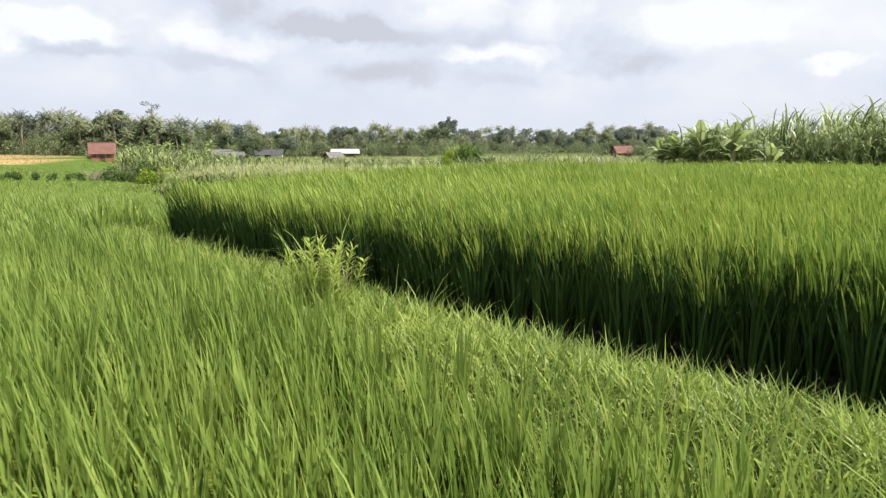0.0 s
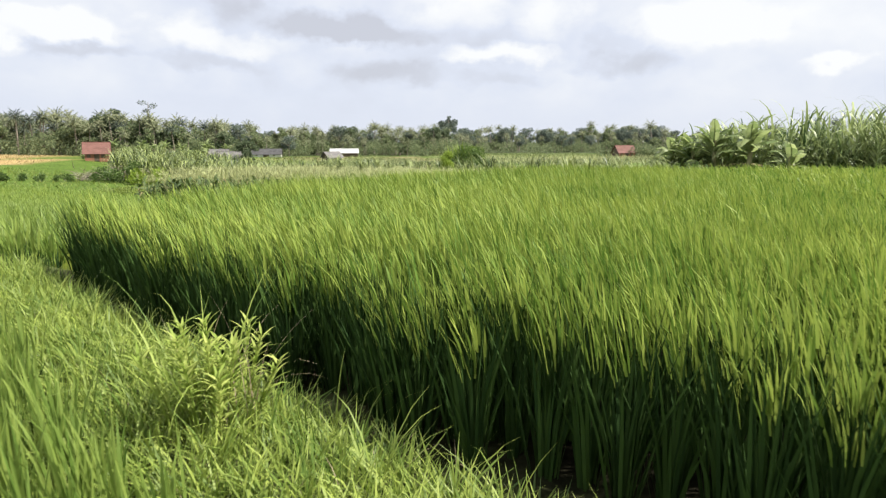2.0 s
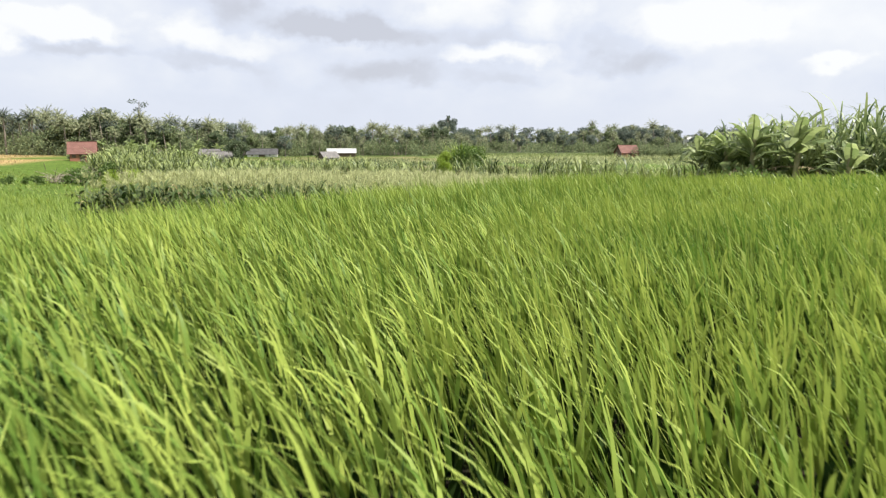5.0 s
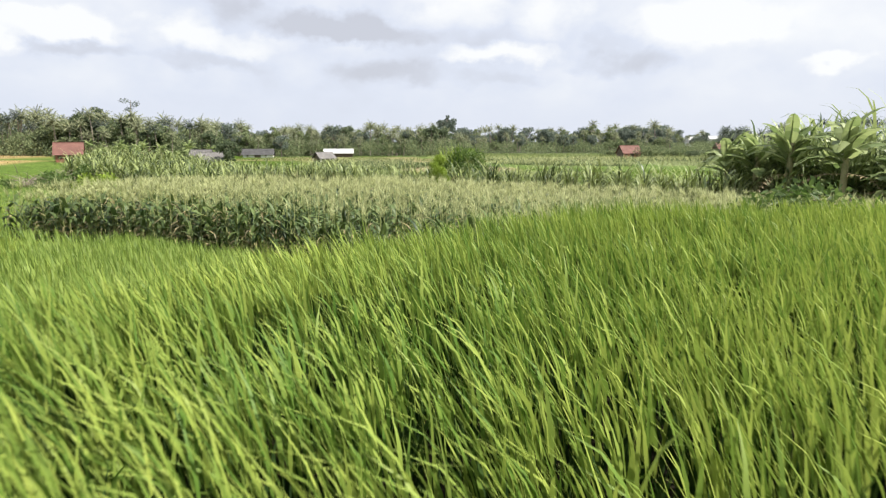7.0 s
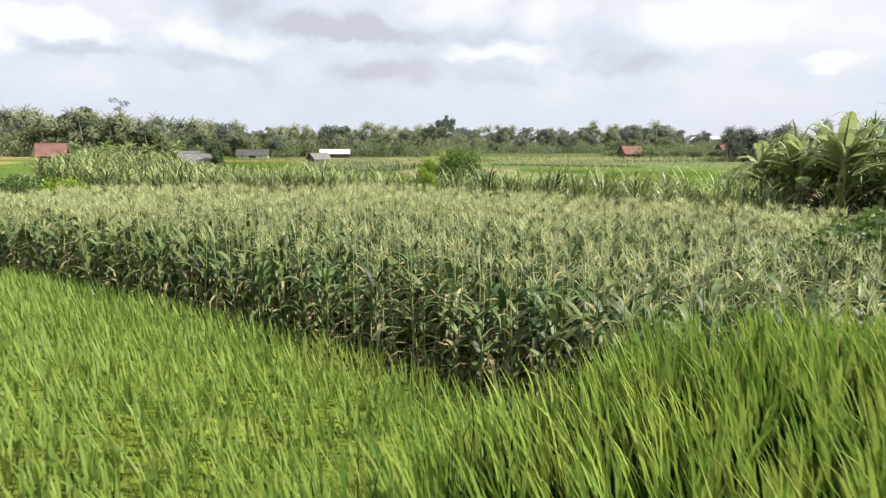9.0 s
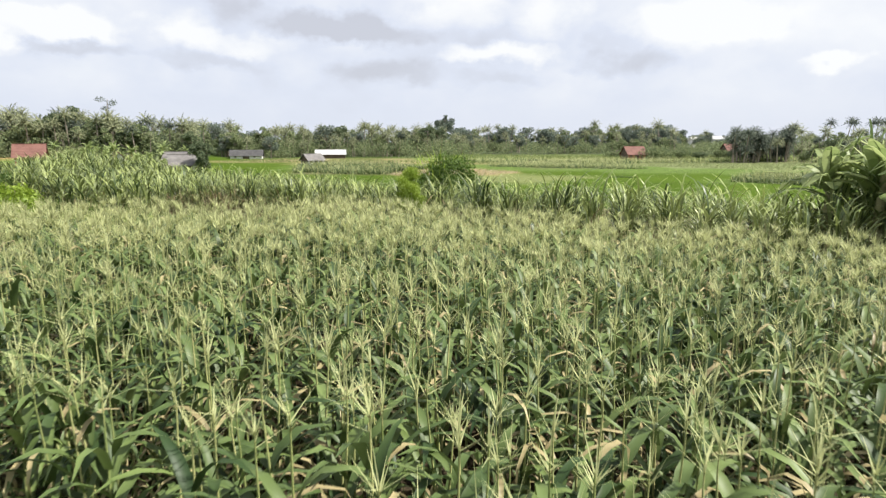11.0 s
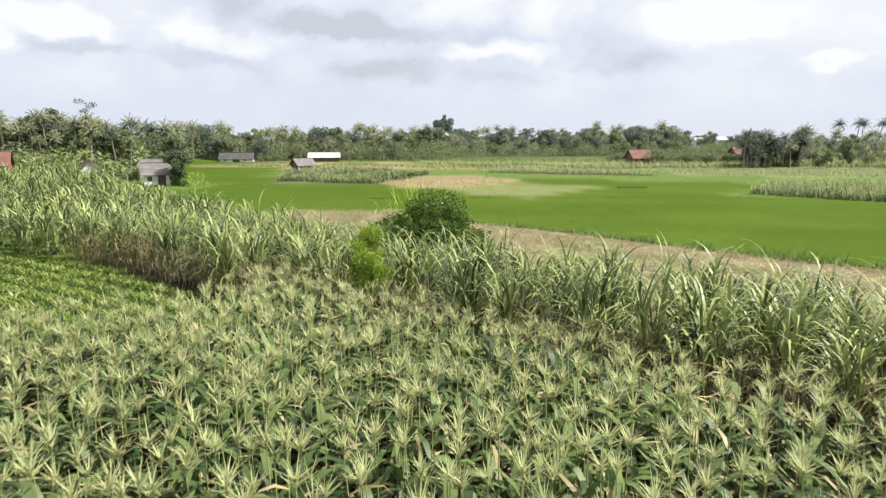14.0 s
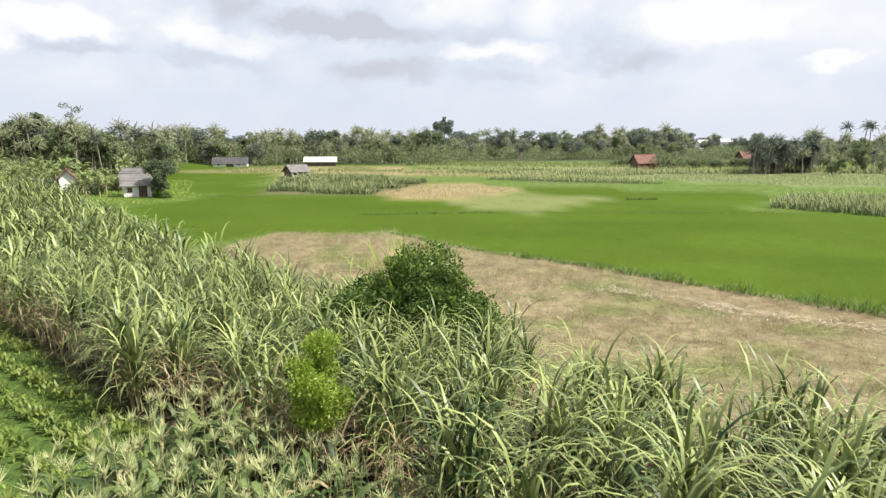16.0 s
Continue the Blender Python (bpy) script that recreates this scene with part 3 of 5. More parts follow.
x, y = scatter(GAP, 0.13, edge=0.0)
stuff("paddy_weeds", tufts(x, y, 0.2, 5, 0.012, 2, lean=(0.2, 1.1)), BUSH, "low dark weeds at the foot of the rice", "weeds")
CORN_VERGE = [(-13.9, 29.8), (-10.2, 27.8), (-4.9, 25.3), (-0.5, 22.4), (3.7, 19.1), (4.2, 19.8), (-0.5, 23.3), (-4.6, 26.1), (-9.9, 29.0), (-13.2, 30.6)]
x, y = scatter(CORN_VERGE, 0.2, edge=0.0)
stuff("verge_grass", tufts(x, y, 0.25, 12, 0.012), GRASS, "short grass on the verge beside the corn", "grass")


def each_blade(name, geo, rings, mat, parent, label):
    v, f = geo
    for k in range(len(v) // (2 * rings)):
        part(name, mesh_of(name, v[k * 2 * rings:(k + 1) * 2 * rings], f[:rings - 1], mat), parent, label)


def weed_plant():
    """A leafy clump with broad lance leaves and a few long dry blades."""
    wx, wy = -0.93, 4.72
    ob = thing("weed_plant", wx, wy, float(height(wx, wy)) - 0.02, "yellow-green leafy weed clump on the grassy bank", "weed")
    for k in range(14):
        a, r = k * 2.4, 0.02 + 0.011 * k
        foot = Vector((math.cos(a) * r, math.sin(a) * r, 0))
        tip = Vector((math.cos(a) * r * 2.0, math.sin(a) * r * 2.0, 0.36 + 0.24 * ((k * 37) % 10) / 10 * (1 - k / 22)))
        stem = part("stem", mesh_of("stem", *tube([foot, (foot + tip) / 2 + Vector((0, 0, 0.04)), tip], [0.006, 0.005, 0.003], 5), WEED), ob)
        n = 44
        t = np.linspace(0.25, 1.0, n)
        base = np.array(foot) + (np.array(tip) - np.array(foot)) * t[:, None]
        geo = blades(base, np.arange(n) * 2.4 + k, uni(0.06, 0.12, n), uni(0.013, 0.024, n), uni(0.4, 1.1, n), uni(0.3, 0.9, n), 3, root=0.25, fold=0.3)
        part("leaves", mesh_of("leaves", *geo, WEED), stem)
    n = 44
    base = np.stack([uni(-0.18, 0.18, n), uni(-0.15, 0.15, n), np.zeros(n)], 1)
    geo = blades(base, uni(0.6, 4.8, n), uni(0.45, 0.95, n), uni(0.007, 0.014, n), uni(0.1, 0.5, n), uni(0.5, 2.2, n), 6)
    each_blade("grass_blade", geo, 7, GRASS, ob, "long arching grass blade")
    n = 22
    base = np.stack([uni(-0.1, 0.2, n), uni(-0.1, 0.15, n), np.zeros(n)], 1)
    geo = blades(base, uni(-0.6, 3.6, n), uni(0.4, 0.7, n), uni(0.004, 0.007, n), uni(0.0, 0.4, n), uni(0.3, 1.8, n), 6)
    each_blade("dry_blade", geo, 7, STRAW, ob, "bleached dry blade")


weed_plant()


EAST_GRASS = [(17, 18), (24.5, 14.5), (33, -10), (46, -8), (44, 14), (28, 22), (20, 29), (19.5, 24)]
x, y = scatter(EAST_GRASS, 0.5, jitter=0.5)
stuff("rough_grass", tufts(x, y, 0.35, 8, 0.05, 1), GRASS, "rough grass beyond the rice terrace", "grass")


# ---- corn ----
def prisms(foot, head, r0, r1, sides=4):
    n = len(foot)
    t = np.arange(sides) * 2 * math.pi / sides
    ring = np.stack([np.cos(t), np.sin(t), np.zeros(sides)], 1)[None]
    verts = np.concatenate([foot[:, None] + ring * np.reshape(r0, (-1, 1, 1)), head[:, None] + ring * np.reshape(r1, (-1, 1, 1))], 1).reshape(-1, 3)
    k = np.arange(sides)
    quad = np.stack([k, (k + 1) % sides, (k + 1) % sides + sides, k + sides], 1)
    return verts, (quad[None] + (np.arange(n) * 2 * sides)[:, None, None]).reshape(-1, 4)


def corn(x, y, tall, leaves, segments, fold, branches, wide=1.0):
    """Gives stalks, leaves, dry leaves and tassels of a stand of corn."""
    n = len(x)
    z = height(x, y)
    H = uni(0.78, 1.13, n) * tall
    tilt = np.stack([uni(-0.09, 0.06, n), uni(-0.07, 0.07, n)], 1) * H[:, None]
    foot = np.stack([x, y, z - 0.03], 1)
    neck = np.stack([x + tilt[:, 0], y + tilt[:, 1], z + H * 0.84], 1)
    stalks = prisms(foot, neck, np.full(n, 0.016), np.full(n, 0.007))
    m = n * leaves
    plane = uni(0, 2 * math.pi, n).repeat(leaves)
    k = np.tile(np.arange(leaves), n)
    t = 0.07 + 0.80 * (k + uni(-0.2, 0.2, m)) / leaves
    base = foot.repeat(leaves, 0) + (neck - foot).repeat(leaves, 0) * t[:, None]
    az = plane + (k % 2) * math.pi + uni(-0.5, 0.5, m)
    # the uppermost leaves are short and stand well away from the stalk
    L = uni(0.62, 0.92, m) * (1.05 - 0.55 * np.abs(t - 0.5) - 0.55 * np.clip(t - 0.72, 0, 1) * 2) * tall / 1.85
    W = uni(0.065, 0.115, m) * wide
    lean, curl = uni(0.25, 0.85, m), uni(1.1, 2.9, m)
    dry = (k < 3) & (uni(0, 1, m) < 0.4) | (uni(0, 1, m) < 0.14)
    tw = uni(-0.5, 0.5, m)
    g = ~dry
    green = blades(base[g], az[g], L[g], W[g], lean[g], curl[g], segments, taper=2.2, root=0.65, fold=fold, twist=tw[g])
    brown = blades(base[dry], az[dry], L[dry], W[dry] * 0.6, lean[dry] + 0.3, curl[dry] + 0.6, segments, taper=2.2, root=0.6, fold=fold, twist=tw[dry])
    b = n * branches
    kb = np.tile(np.arange(branches), n)
    rise = 0.08 + uni(0.0, 0.12, b) * (kb > 0) + (kb == 0) * 0.12
    tb = neck.repeat(branches, 0) + np.stack([np.zeros(b), np.zeros(b), rise], 1)
    tl = np.where(kb == 0, uni(0.28, 0.42, b), uni(0.18, 0.34, b))
    tassel = blades(tb, uni(0, 2 * math.pi, b), tl, np.full(b, (0.0135 if branches < 12 else 0.016) * wide), np.where(kb == 0, 0.08, uni(0.3, 1.05, b)), uni(0.0, 0.6, b), 1, taper=3.5, root=0.9, twist=uni(-1.4, 1.4, b))
    necks = prisms(neck, neck + np.array([0, 0, 0.2]), np.full(n, 0.006), np.full(n, 0.005))
    return merged([stalks, necks]), green, brown, tassel


x, y = scatter(CORN_FIELD, 0.41, jitter=0.38, edge=0.15)
near = (np.abs(x - 1.5) < 7.5) & (y < 33)
# the plants beside the way stand singly
single = (np.abs(x - 2.0) < 2.6) & (y < 28.3)
for px, py in zip(x[single], y[single]):
    pz = float(height(px, py))
    ob = thing("corn_plant", float(px), float(py), pz, "tall corn plant with long arching leaves and pale tassel", "corn plant", "corn beside the rice")
    shift = np.array([px, py, pz])
    made = corn(np.array([px]), np.array([py]), 1.88, 9, 4, 0.35, 11, 1.1)
    part("stalk", mesh_of("stalk", made[0][0] - shift, made[0][1], STALK), ob)
    for name, geo, mat in (("leaf", made[1], CORN), ("dry_leaf", made[2], CORN_DRY)):
        for k in range(len(geo[0]) // 15):
            part(name, mesh_of(name, geo[0][k * 15:k * 15 + 15] - shift, geo[1][:8], mat), ob, "withered brown leaf" if name == "dry_leaf" else "")
    part("tassel", mesh_of("tassel", made[3][0] - shift, made[3][1], TASSEL), ob, "pale straw-yellow tassel")
x, y = x[~single], y[~single]
near = near[~single]
sets = [corn(x[near], y[near], 1.88, 9, 4, 0.35, 11, 1.1), corn(x[~near], y[~near], 1.86, 8, 3, 0.0, 24, 1.5)]
for k, (name, mat, label) in enumerate((
        ("corn_stalks", STALK, "green corn stalks standing close together"),
        ("corn_leaves", CORN, "long arching grey-green corn leaves"),
        ("dry_corn_leaves", CORN_DRY, "brown withered corn leaves low on the stalks"),
        ("corn_tassels", TASSEL, "pale straw-yellow corn tassels on top of the crop"))):
    stuff(name, merged([s[k] for s in sets]), mat, label, "corn")

x, y = scatter(CORN_FIELD, 0.3, jitter=0.5, edge=0.0)
k = (inside(CORN_FIELD, x, y) < 2.2) & (y < 34)
stuff("corn_weeds", tufts(x[k], y[k], 0.5, 7, 0.03, 2, lean=(0.1, 0.9)), BUSH, "dark green weeds growing at the foot of the corn", "weeds")


# ---- cane ----
def cane(x, y, tall, leaves, segments, wide):
    n = len(x)
    z = height(x, y)
    tall = np.broadcast_to(tall, n)
    H = uni(0.7, 1.15, n) * tall * 0.55 * (1 + 0.2 * soft(x - 3, 6))
    foot = np.stack([x, y, z - 0.03], 1)
    head = foot + np.stack([uni(-0.25, 0.2, n), uni(-0.2, 0.2, n), H], 1)
    stalks = prisms(foot, head, np.full(n, 0.022), np.full(n, 0.014))
    m = n * leaves
    k = np.tile(np.arange(leaves), n)
    t = np.clip(0.36 + 0.64 * (k + uni(-0.3, 0.3, m)) / leaves, 0, 1)
    base = foot.repeat(leaves, 0) + (head - foot).repeat(leaves, 0) * t[:, None]
    az = uni(0, 2 * math.pi, n).repeat(leaves) + (k % 2) * math.pi + uni(-0.7, 0.7, m)
    lean = (0.85 - 0.7 * (k + 1) / leaves) * uni(0.4, 1.1, m)
    green = blades(base, az, uni(1.15, 2.1, m) * np.minimum(tall, 4.2).repeat(leaves) / 2.9, uni(0.05, 0.085, m) * wide, lean, uni(1.5, 3.4, m), segments, taper=1.8, root=0.8, twist=uni(-0.4, 0.4, m), droop=1.9)
    d = max(2, leaves // 3)
    m = n * d
    base = foot.repeat(d, 0) + (head - foot).repeat(d, 0) * uni(0.12, 0.75, m)[:, None]
    brown = blades(base, uni(0, 2 * math.pi, m), uni(0.5, 1.0, m), uni(0.018, 0.036, m) * wide, uni(0.5, 1.0, m), uni(1.2, 2.4, m), segments, taper=1.8, root=0.8, twist=uni(-0.6, 0.6, m))
    return stalks, green, brown


def clumped(poly, spacing, per, spread):
    """Stools of several stalks each."""
    cx, cy = scatter(poly, spacing, jitter=0.5)
    cx, cy = cx.repeat(per), cy.repeat(per)
    return cx + rng.normal(size=len(cx)) * spread, cy + rng.normal(size=len(cy)) * spread


x, y = clumped(CANE_FIELD, 1.3, 6, 0.13)
near = (x > -17) & (y < 66)
far = ~near & (np.arange(len(x)) % 3 == 0)
sets = [cane(x[near], y[near], 3.2, 10, 6, 1.0), cane(x[far], y[far], 3.4 + 1.0 * soft(-x[far] - 34, 12), 10, 4, 1.9)]
x, y = scatter(CANE_FIELD, 0.34, jitter=0.5, edge=0.1)
k = (inside(CANE_FIELD, x, y) < 1.5) & (y < 60) & (x > -16) & (x < 17) & (inside(CANE_FIELD, x + 1.2, y + 1.6) > 1.0)
x, y = x[k][::2], y[k][::2]
n = len(x) * 9
thatch = blades(np.stack([x.repeat(9) + uni(-0.2, 0.2, n), y.repeat(9) + uni(-0.2, 0.2, n), height(x, y).repeat(9) + uni(0.05, 1.4, n)], 1), uni(0, 2 * math.pi, n), uni(0.5, 1.4, n), uni(0.02, 0.05, n), uni(0.3, 1.2, n), uni(0.9, 2.3, n), 4, taper=1.8, root=0.8, twist=uni(-0.6, 0.6, n))
sets.append((prisms(np.stack([x, y, height(x, y)], 1), np.stack([x + uni(-0.2, 0.2, len(x)), y + uni(-0.2, 0.2, len(x)), height(x, y) + 1.3], 1), np.full(len(x), 0.02), np.full(len(x), 0.016)), None, thatch))
stuff("cane_stalks", merged([s[0] for s in sets]), STEM, "upright cane stalks hidden among the leaves", "cane")
stuff("cane_leaves", merged([s[1] for s in sets[:2]]), CANE, "long arching silvery green cane leaves", "cane")
stuff("dry_cane_leaves", merged([s[2] for s in sets]), CANE_DRY, "hanging brown dry leaves at the foot of the cane", "cane")


# ---- leafy plants ----
def leaf_cloud(lobes, count, size, shape=0.5, shell=0.6, corners=4):
    """Small pointed leaves scattered through ellipsoid lobes (x, y, z, rx, ry, rz), thickest near their outside."""
    lobes = np.array(lobes, float)
    weight = lobes[:, 3] * lobes[:, 4] + lobes[:, 4] * lobes[:, 5]
    pick = rng.choice(len(lobes), count, p=weight / weight.sum())
    d = rng.normal(size=(count, 3))
    d /= np.linalg.norm(d, axis=1, keepdims=True)
    r = shell + (1 - shell) * uni(0, 1, count) ** 0.6
    p = lobes[pick, :3] + d * lobes[pick, 3:] * r[:, None] * uni(0.85, 1.12, count)[:, None]
    a = d * 0.5 + rng.normal(size=(count, 3)) * 0.7 + np.array([0, 0, -0.15])
    a /= np.linalg.norm(a, axis=1, keepdims=True)
    b = np.cross(a, rng.normal(size=(count, 3)))
    b /= np.linalg.norm(b, axis=1, keepdims=True)
    s = uni(0.6, 1.3, count)[:, None] * size
    if corners == 3:
        verts = np.stack([p - a * s * 0.5 - b * s * shape * 0.5, p + b * s * shape * 0.7, p + a * s * 0.6], 1).reshape(-1, 3)
        return verts, np.arange(count * 3).reshape(-1, 3)
    verts = np.stack([p - a * s * 0.5, p + b * s * shape * 0.5, p + a * s * 0.5, p - b * s * shape * 0.5], 1).reshape(-1, 3)
    return verts, np.arange(count * 4).reshape(-1, 4)


def lobes_in(cx, cy, cz, rx, ry, rz, n, lobe, seed):
    r = random.Random(seed)
    out = []
    while len(out) < n:
        px, py, pz = (r.uniform(-1, 1) for _ in range(3))
        if px * px + py * py + pz * pz < 1:
            q = r.uniform(0.7, 1.3) * lobe
            out.append((cx + px * rx, cy + py * ry, cz + pz * rz, q, q, q * r.uniform(0.65, 0.9)))
    return out


def limbs(top, spread, seed, radius):
    r = random.Random(seed)
    made = [tube([(0, 0, -0.2), (r.uniform(-0.1, 0.1) * spread, 0, top * 0.45), (r.uniform(-0.1, 0.1) * spread, r.uniform(-0.1, 0.1) * spread, top * 0.8)], [radius, radius * 0.75, radius * 0.4])]
    for k in range(5):
        a, h = k * 1.3 + r.random(), top * r.uniform(0.35, 0.6)
        end = (math.cos(a) * spread * 0.7, math.sin(a) * spread * 0.7, h + top * r.uniform(0.15, 0.35))
        made.append(tube([(0, 0, h), (end[0] * 0.5, end[1] * 0.5, h + (end[2] - h) * 0.6), end], [radius * 0.5, radius * 0.35, radius * 0.12], 5))
    return merged(made)


def vine_bush():
    bx, by = 1.72, 54.6
    ob = thing("vine_covered_bush", bx, by, float(height(bx, by)), "large dark green bush overgrown with leafy vines among cane", "bush")
    part("trunk", mesh_of("trunk", *limbs(3.4, 1.8, 3, 0.12), BARK), ob)
    # overlapping clumps: a flat-topped head, a lower shoulder on either side
    r = random.Random(5)
    body = []
    for cx, cy, wx, wy, tall, n in ((0.35, 0.0, 1.75, 1.7, 3.95, 64), (-1.55, -0.2, 1.25, 1.4, 2.9, 30), (2.0, 0.1, 1.0, 1.4, 2.6, 24)):
        for k in range(n):
            a, e = k * 2.4, math.asin(min(1.0, (k + 0.5) / n))
            q = r.uniform(0.28, 0.7)
            c = math.cos(e) ** 0.6
            body.append((cx + math.cos(a) * c * wx * r.uniform(0.8, 1.1), cy + math.sin(a) * c * wy, 0.3 + math.sin(e) * tall * r.uniform(0.86, 1.04) + r.uniform(-0.25, 0.2), q, q, q * 0.7))
        body += lobes_in(cx, cy, tall * 0.45, wx * 0.7, wy * 0.7, tall * 0.4, 14, 0.7, n)
        body += lobes_in(cx, cy, tall * 0.68, wx * 0.75, wy * 0.6, tall * 0.26, 24, 0.5, n + 1)
    part("foliage", mesh_of("foliage", *leaf_cloud(body, 66000, 0.155, 0.42, 0.3), VINE, False), ob)
    n = 110
    az = uni(0, 2 * math.pi, n)
    base = np.stack([np.cos(az) * uni(0.3, 2.3, n), np.sin(az) * uni(0.2, 1.4, n), uni(3.0, 4.2, n)], 1)
    part("vine_shoots", mesh_of("vine_shoots", *blades(base, az, uni(0.4, 0.9, n), uni(0.03, 0.06, n), uni(0.0, 0.9, n), uni(0.2, 1.2, n), 4), SHRUB), ob, "bright young vine shoots", "stuff")


def sapling():
    sx, sy = 0.42, 46.0
    ob = thing("sapling", sx, sy, float(height(sx, sy)), "slender bright green leafy sapling in front of cane", "sapling")
    part("trunk", mesh_of("trunk", *limbs(3.0, 0.6, 9, 0.03), BARK), ob)
    body = lobes_in(0, 0, 2.2, 0.6, 0.6, 0.95, 20, 0.34, 11)
    part("foliage", mesh_of("foliage", *leaf_cloud(body, 13000, 0.085, 0.35, 0.2), SHRUB, False), ob)


vine_bush()
sapling()


def vegetable_row(ax, ay, bx, by):
    n = int(math.hypot(bx - ax, by - ay) * 24)
    t = uni(0, 1, n)
    px, py = ax + (bx - ax) * t, ay + (by - ay) * t
    off = uni(-0.28, 0.28, n)
    px, py = px + 0.6 * off, py + 0.8 * off
    mx, my = (ax + bx) / 2, (ay + by) / 2
    mz = float(height(mx, my))
    m = n * 4
    az = uni(0, 2 * math.pi, m)
    base = np.stack([px.repeat(4) - mx, py.repeat(4) - my, height(px, py).repeat(4) - mz + uni(0.0, 0.18, m)], 1)
    geo = blades(base, az, uni(0.12, 0.26, m), uni(0.06, 0.11, m), uni(0.2, 1.0, m), uni(0.3, 1.0, m), 2, root=0.3)
    ob = thing("vegetable_row", mx, my, mz, "low leafy green vegetables growing in a straight row", "vegetables", "garden rows")
    part("leaves", mesh_of("leaves", *geo, VEGETABLE), ob, kind="stuff")


for k in range(17):
    # rows run along the terraces, about a metre apart
    t = np.arange(-30, 30, 0.4)
    lx, ly = -4.2 + 0.6 * (k * 1.0 - 7.6) + 0.8 * t, 46.0 + 0.8 * (k * 1.0 - 7.6) - 0.6 * t
    ok = inside(GARDEN, lx, ly) > 0.35
    if ok.sum() > 3:
        vegetable_row(float(lx[ok][0]), float(ly[ok][0]), float(lx[ok][-1]), float(ly[ok][-1]))
x, y = scatter(GARDEN, 0.3)
k = (inside(GARDEN, x, y) < 1.3)
stuff("garden_grass", tufts(x[k], y[k], 0.22, 9, 0.018, 2), GRASS, "grass along the edges of the vegetable garden", "grass")

# ---- fallow strip ----
x, y = scatter(FALLOW, 0.33, jitter=0.5)
k = uni(0, 1, len(x))
lump = 0.25 + 1.4 * patches(x, y, 0.9) ** 2
green = 0.6 * patches(x, y, 3.4) + 0.4 * patches(x + 40, y, 1.0) + 0.25 * soft(60 - y, 14) * soft(x - 12, 10)
stuff("fallow_grass", tufts(x[k < 0.85], y[k < 0.85], 0.62 * lump[k < 0.85], 8, 0.016, 1, lean=(0.1, 0.9), spread=0.16), STRAW, "dry straw-coloured grass over the fallow strip", "grass")
patchy = (k > 0.2) & (green > 0.52)
stuff("fallow_weeds", tufts(x[patchy], y[patchy], 0.5 * lump[patchy], 6, 0.026, 1, lean=(0.2, 1.1), spread=0.16), VEGETABLE, "green weeds in patches on the fallow strip", "grass")


EDGE = [(-1.9, 90.3), (4.8, 81.3), (12.9, 74.3), (18.4, 68.3), (23.6, 63.3), (40, 52.3), (40, 51.3), (23.2, 62.2), (18, 67.2), (12.6, 73.2), (4.5, 80.2), (-2.1, 89.2)]
x, y = scatter(EDGE, 0.3, jitter=0.5, edge=0.0)
k = uni(0, 1, len(x)) < 0.9
stuff("paddy_edge_weeds", tufts(x[k], y[k], (0.3 + 0.5 * soft(x[k] - 14, 14)) * (0.4 + 1.2 * patches(x[k], y[k], 1.6)), 9, 0.04, 2), VINE, "dark weeds along the edge of the lower paddy", "grass")


def straw_heap(hx, hy, length, turn, n):
    spot = rng.normal(size=(9, 2)) * np.array([length * 0.35, 0.45])
    spot = spot[rng.integers(0, 9, n)] + rng.normal(size=(n, 2)) * np.array([0.5, 0.22])
    base = np.stack([spot[:, 0], spot[:, 1], uni(0.02, 0.2, n)], 1)
    geo = blades(base, uni(0, 2 * math.pi, n), uni(0.2, 0.7, n), uni(0.02, 0.045, n), uni(1.35, 1.6, n), uni(-0.1, 0.15, n), 2, root=0.9)
    ob = new("cut_straw", mesh_of("cut_straw", *geo, STRAW_PALE))
    ob.matrix_basis = pose(hx, hy, float(height(hx, hy)), 0, 0, turn)
    tagged(ob, "pale cut stalks lying in a loose line on the ground", "straw", "cut stalks", "stuff")


straw_heap(13.8, 65.0, 4.6, -38, 260)
straw_heap(17.6, 61.8, 4.0, -30, 130)
straw_heap(21.0, 59.6, 4.0, -36, 130)

# ---- lower plain ----
x, y = scatter(LOW_RICE, 0.28, jitter=0.5)
free = np.ones(len(x), bool)
for poly in (PALE_PATCH, CORN_PATCH, DRY_PATCH, CORN_EAST, STRIP_A, STRIP_B, STRIP_C, STRIP_E):
    free &= inside(poly, x, y) < 0.3
x, y = x[free], y[free]
near = y < 96
far = ~near & (uni(0, 1, len(x)) < 0.08)
near &= uni(0, 1, len(x)) < 0.55
stuff("low_rice_crop", merged([tufts(x[near], y[near], 0.12, 5, 0.035, 1, lean=(0.5, 1.1), spread=0.2), tufts(x[far], y[far], 0.10, 3, 0.12, 1, lean=(0.9, 1.3), spread=0.4)]), RICE_FAR, "even deep green rice covering the lower paddies", "rice")


def crop(name, poly, spacing, tall, per, width, mat, label, category, lean=(0.1, 0.8), gaps=0.0):
    cx, cy = scatter(poly, spacing, jitter=0.5)
    if gaps:
        keep = 0.7 * patches(cx * 0.45, cy * 0.8, 6.0) + 0.3 * patches(cx, cy, 2.5) > gaps
        cx, cy = cx[keep], cy[keep]
    stuff(name, tufts(cx, cy, tall, per, width, 2 if spacing < 0.5 or tall > 1.6 else 1, lean=lean, curl=(0.3, 1.4)), mat, label, category)


crop("seedling_crop", PALE_PATCH, 0.55, 0.25, 4, 0.05, leafy("seedling_leaf", (0.15, 0.185, 0.07), (0.21, 0.245, 0.10), spec=0.05), "pale green seedlings in a small paddy", "rice")
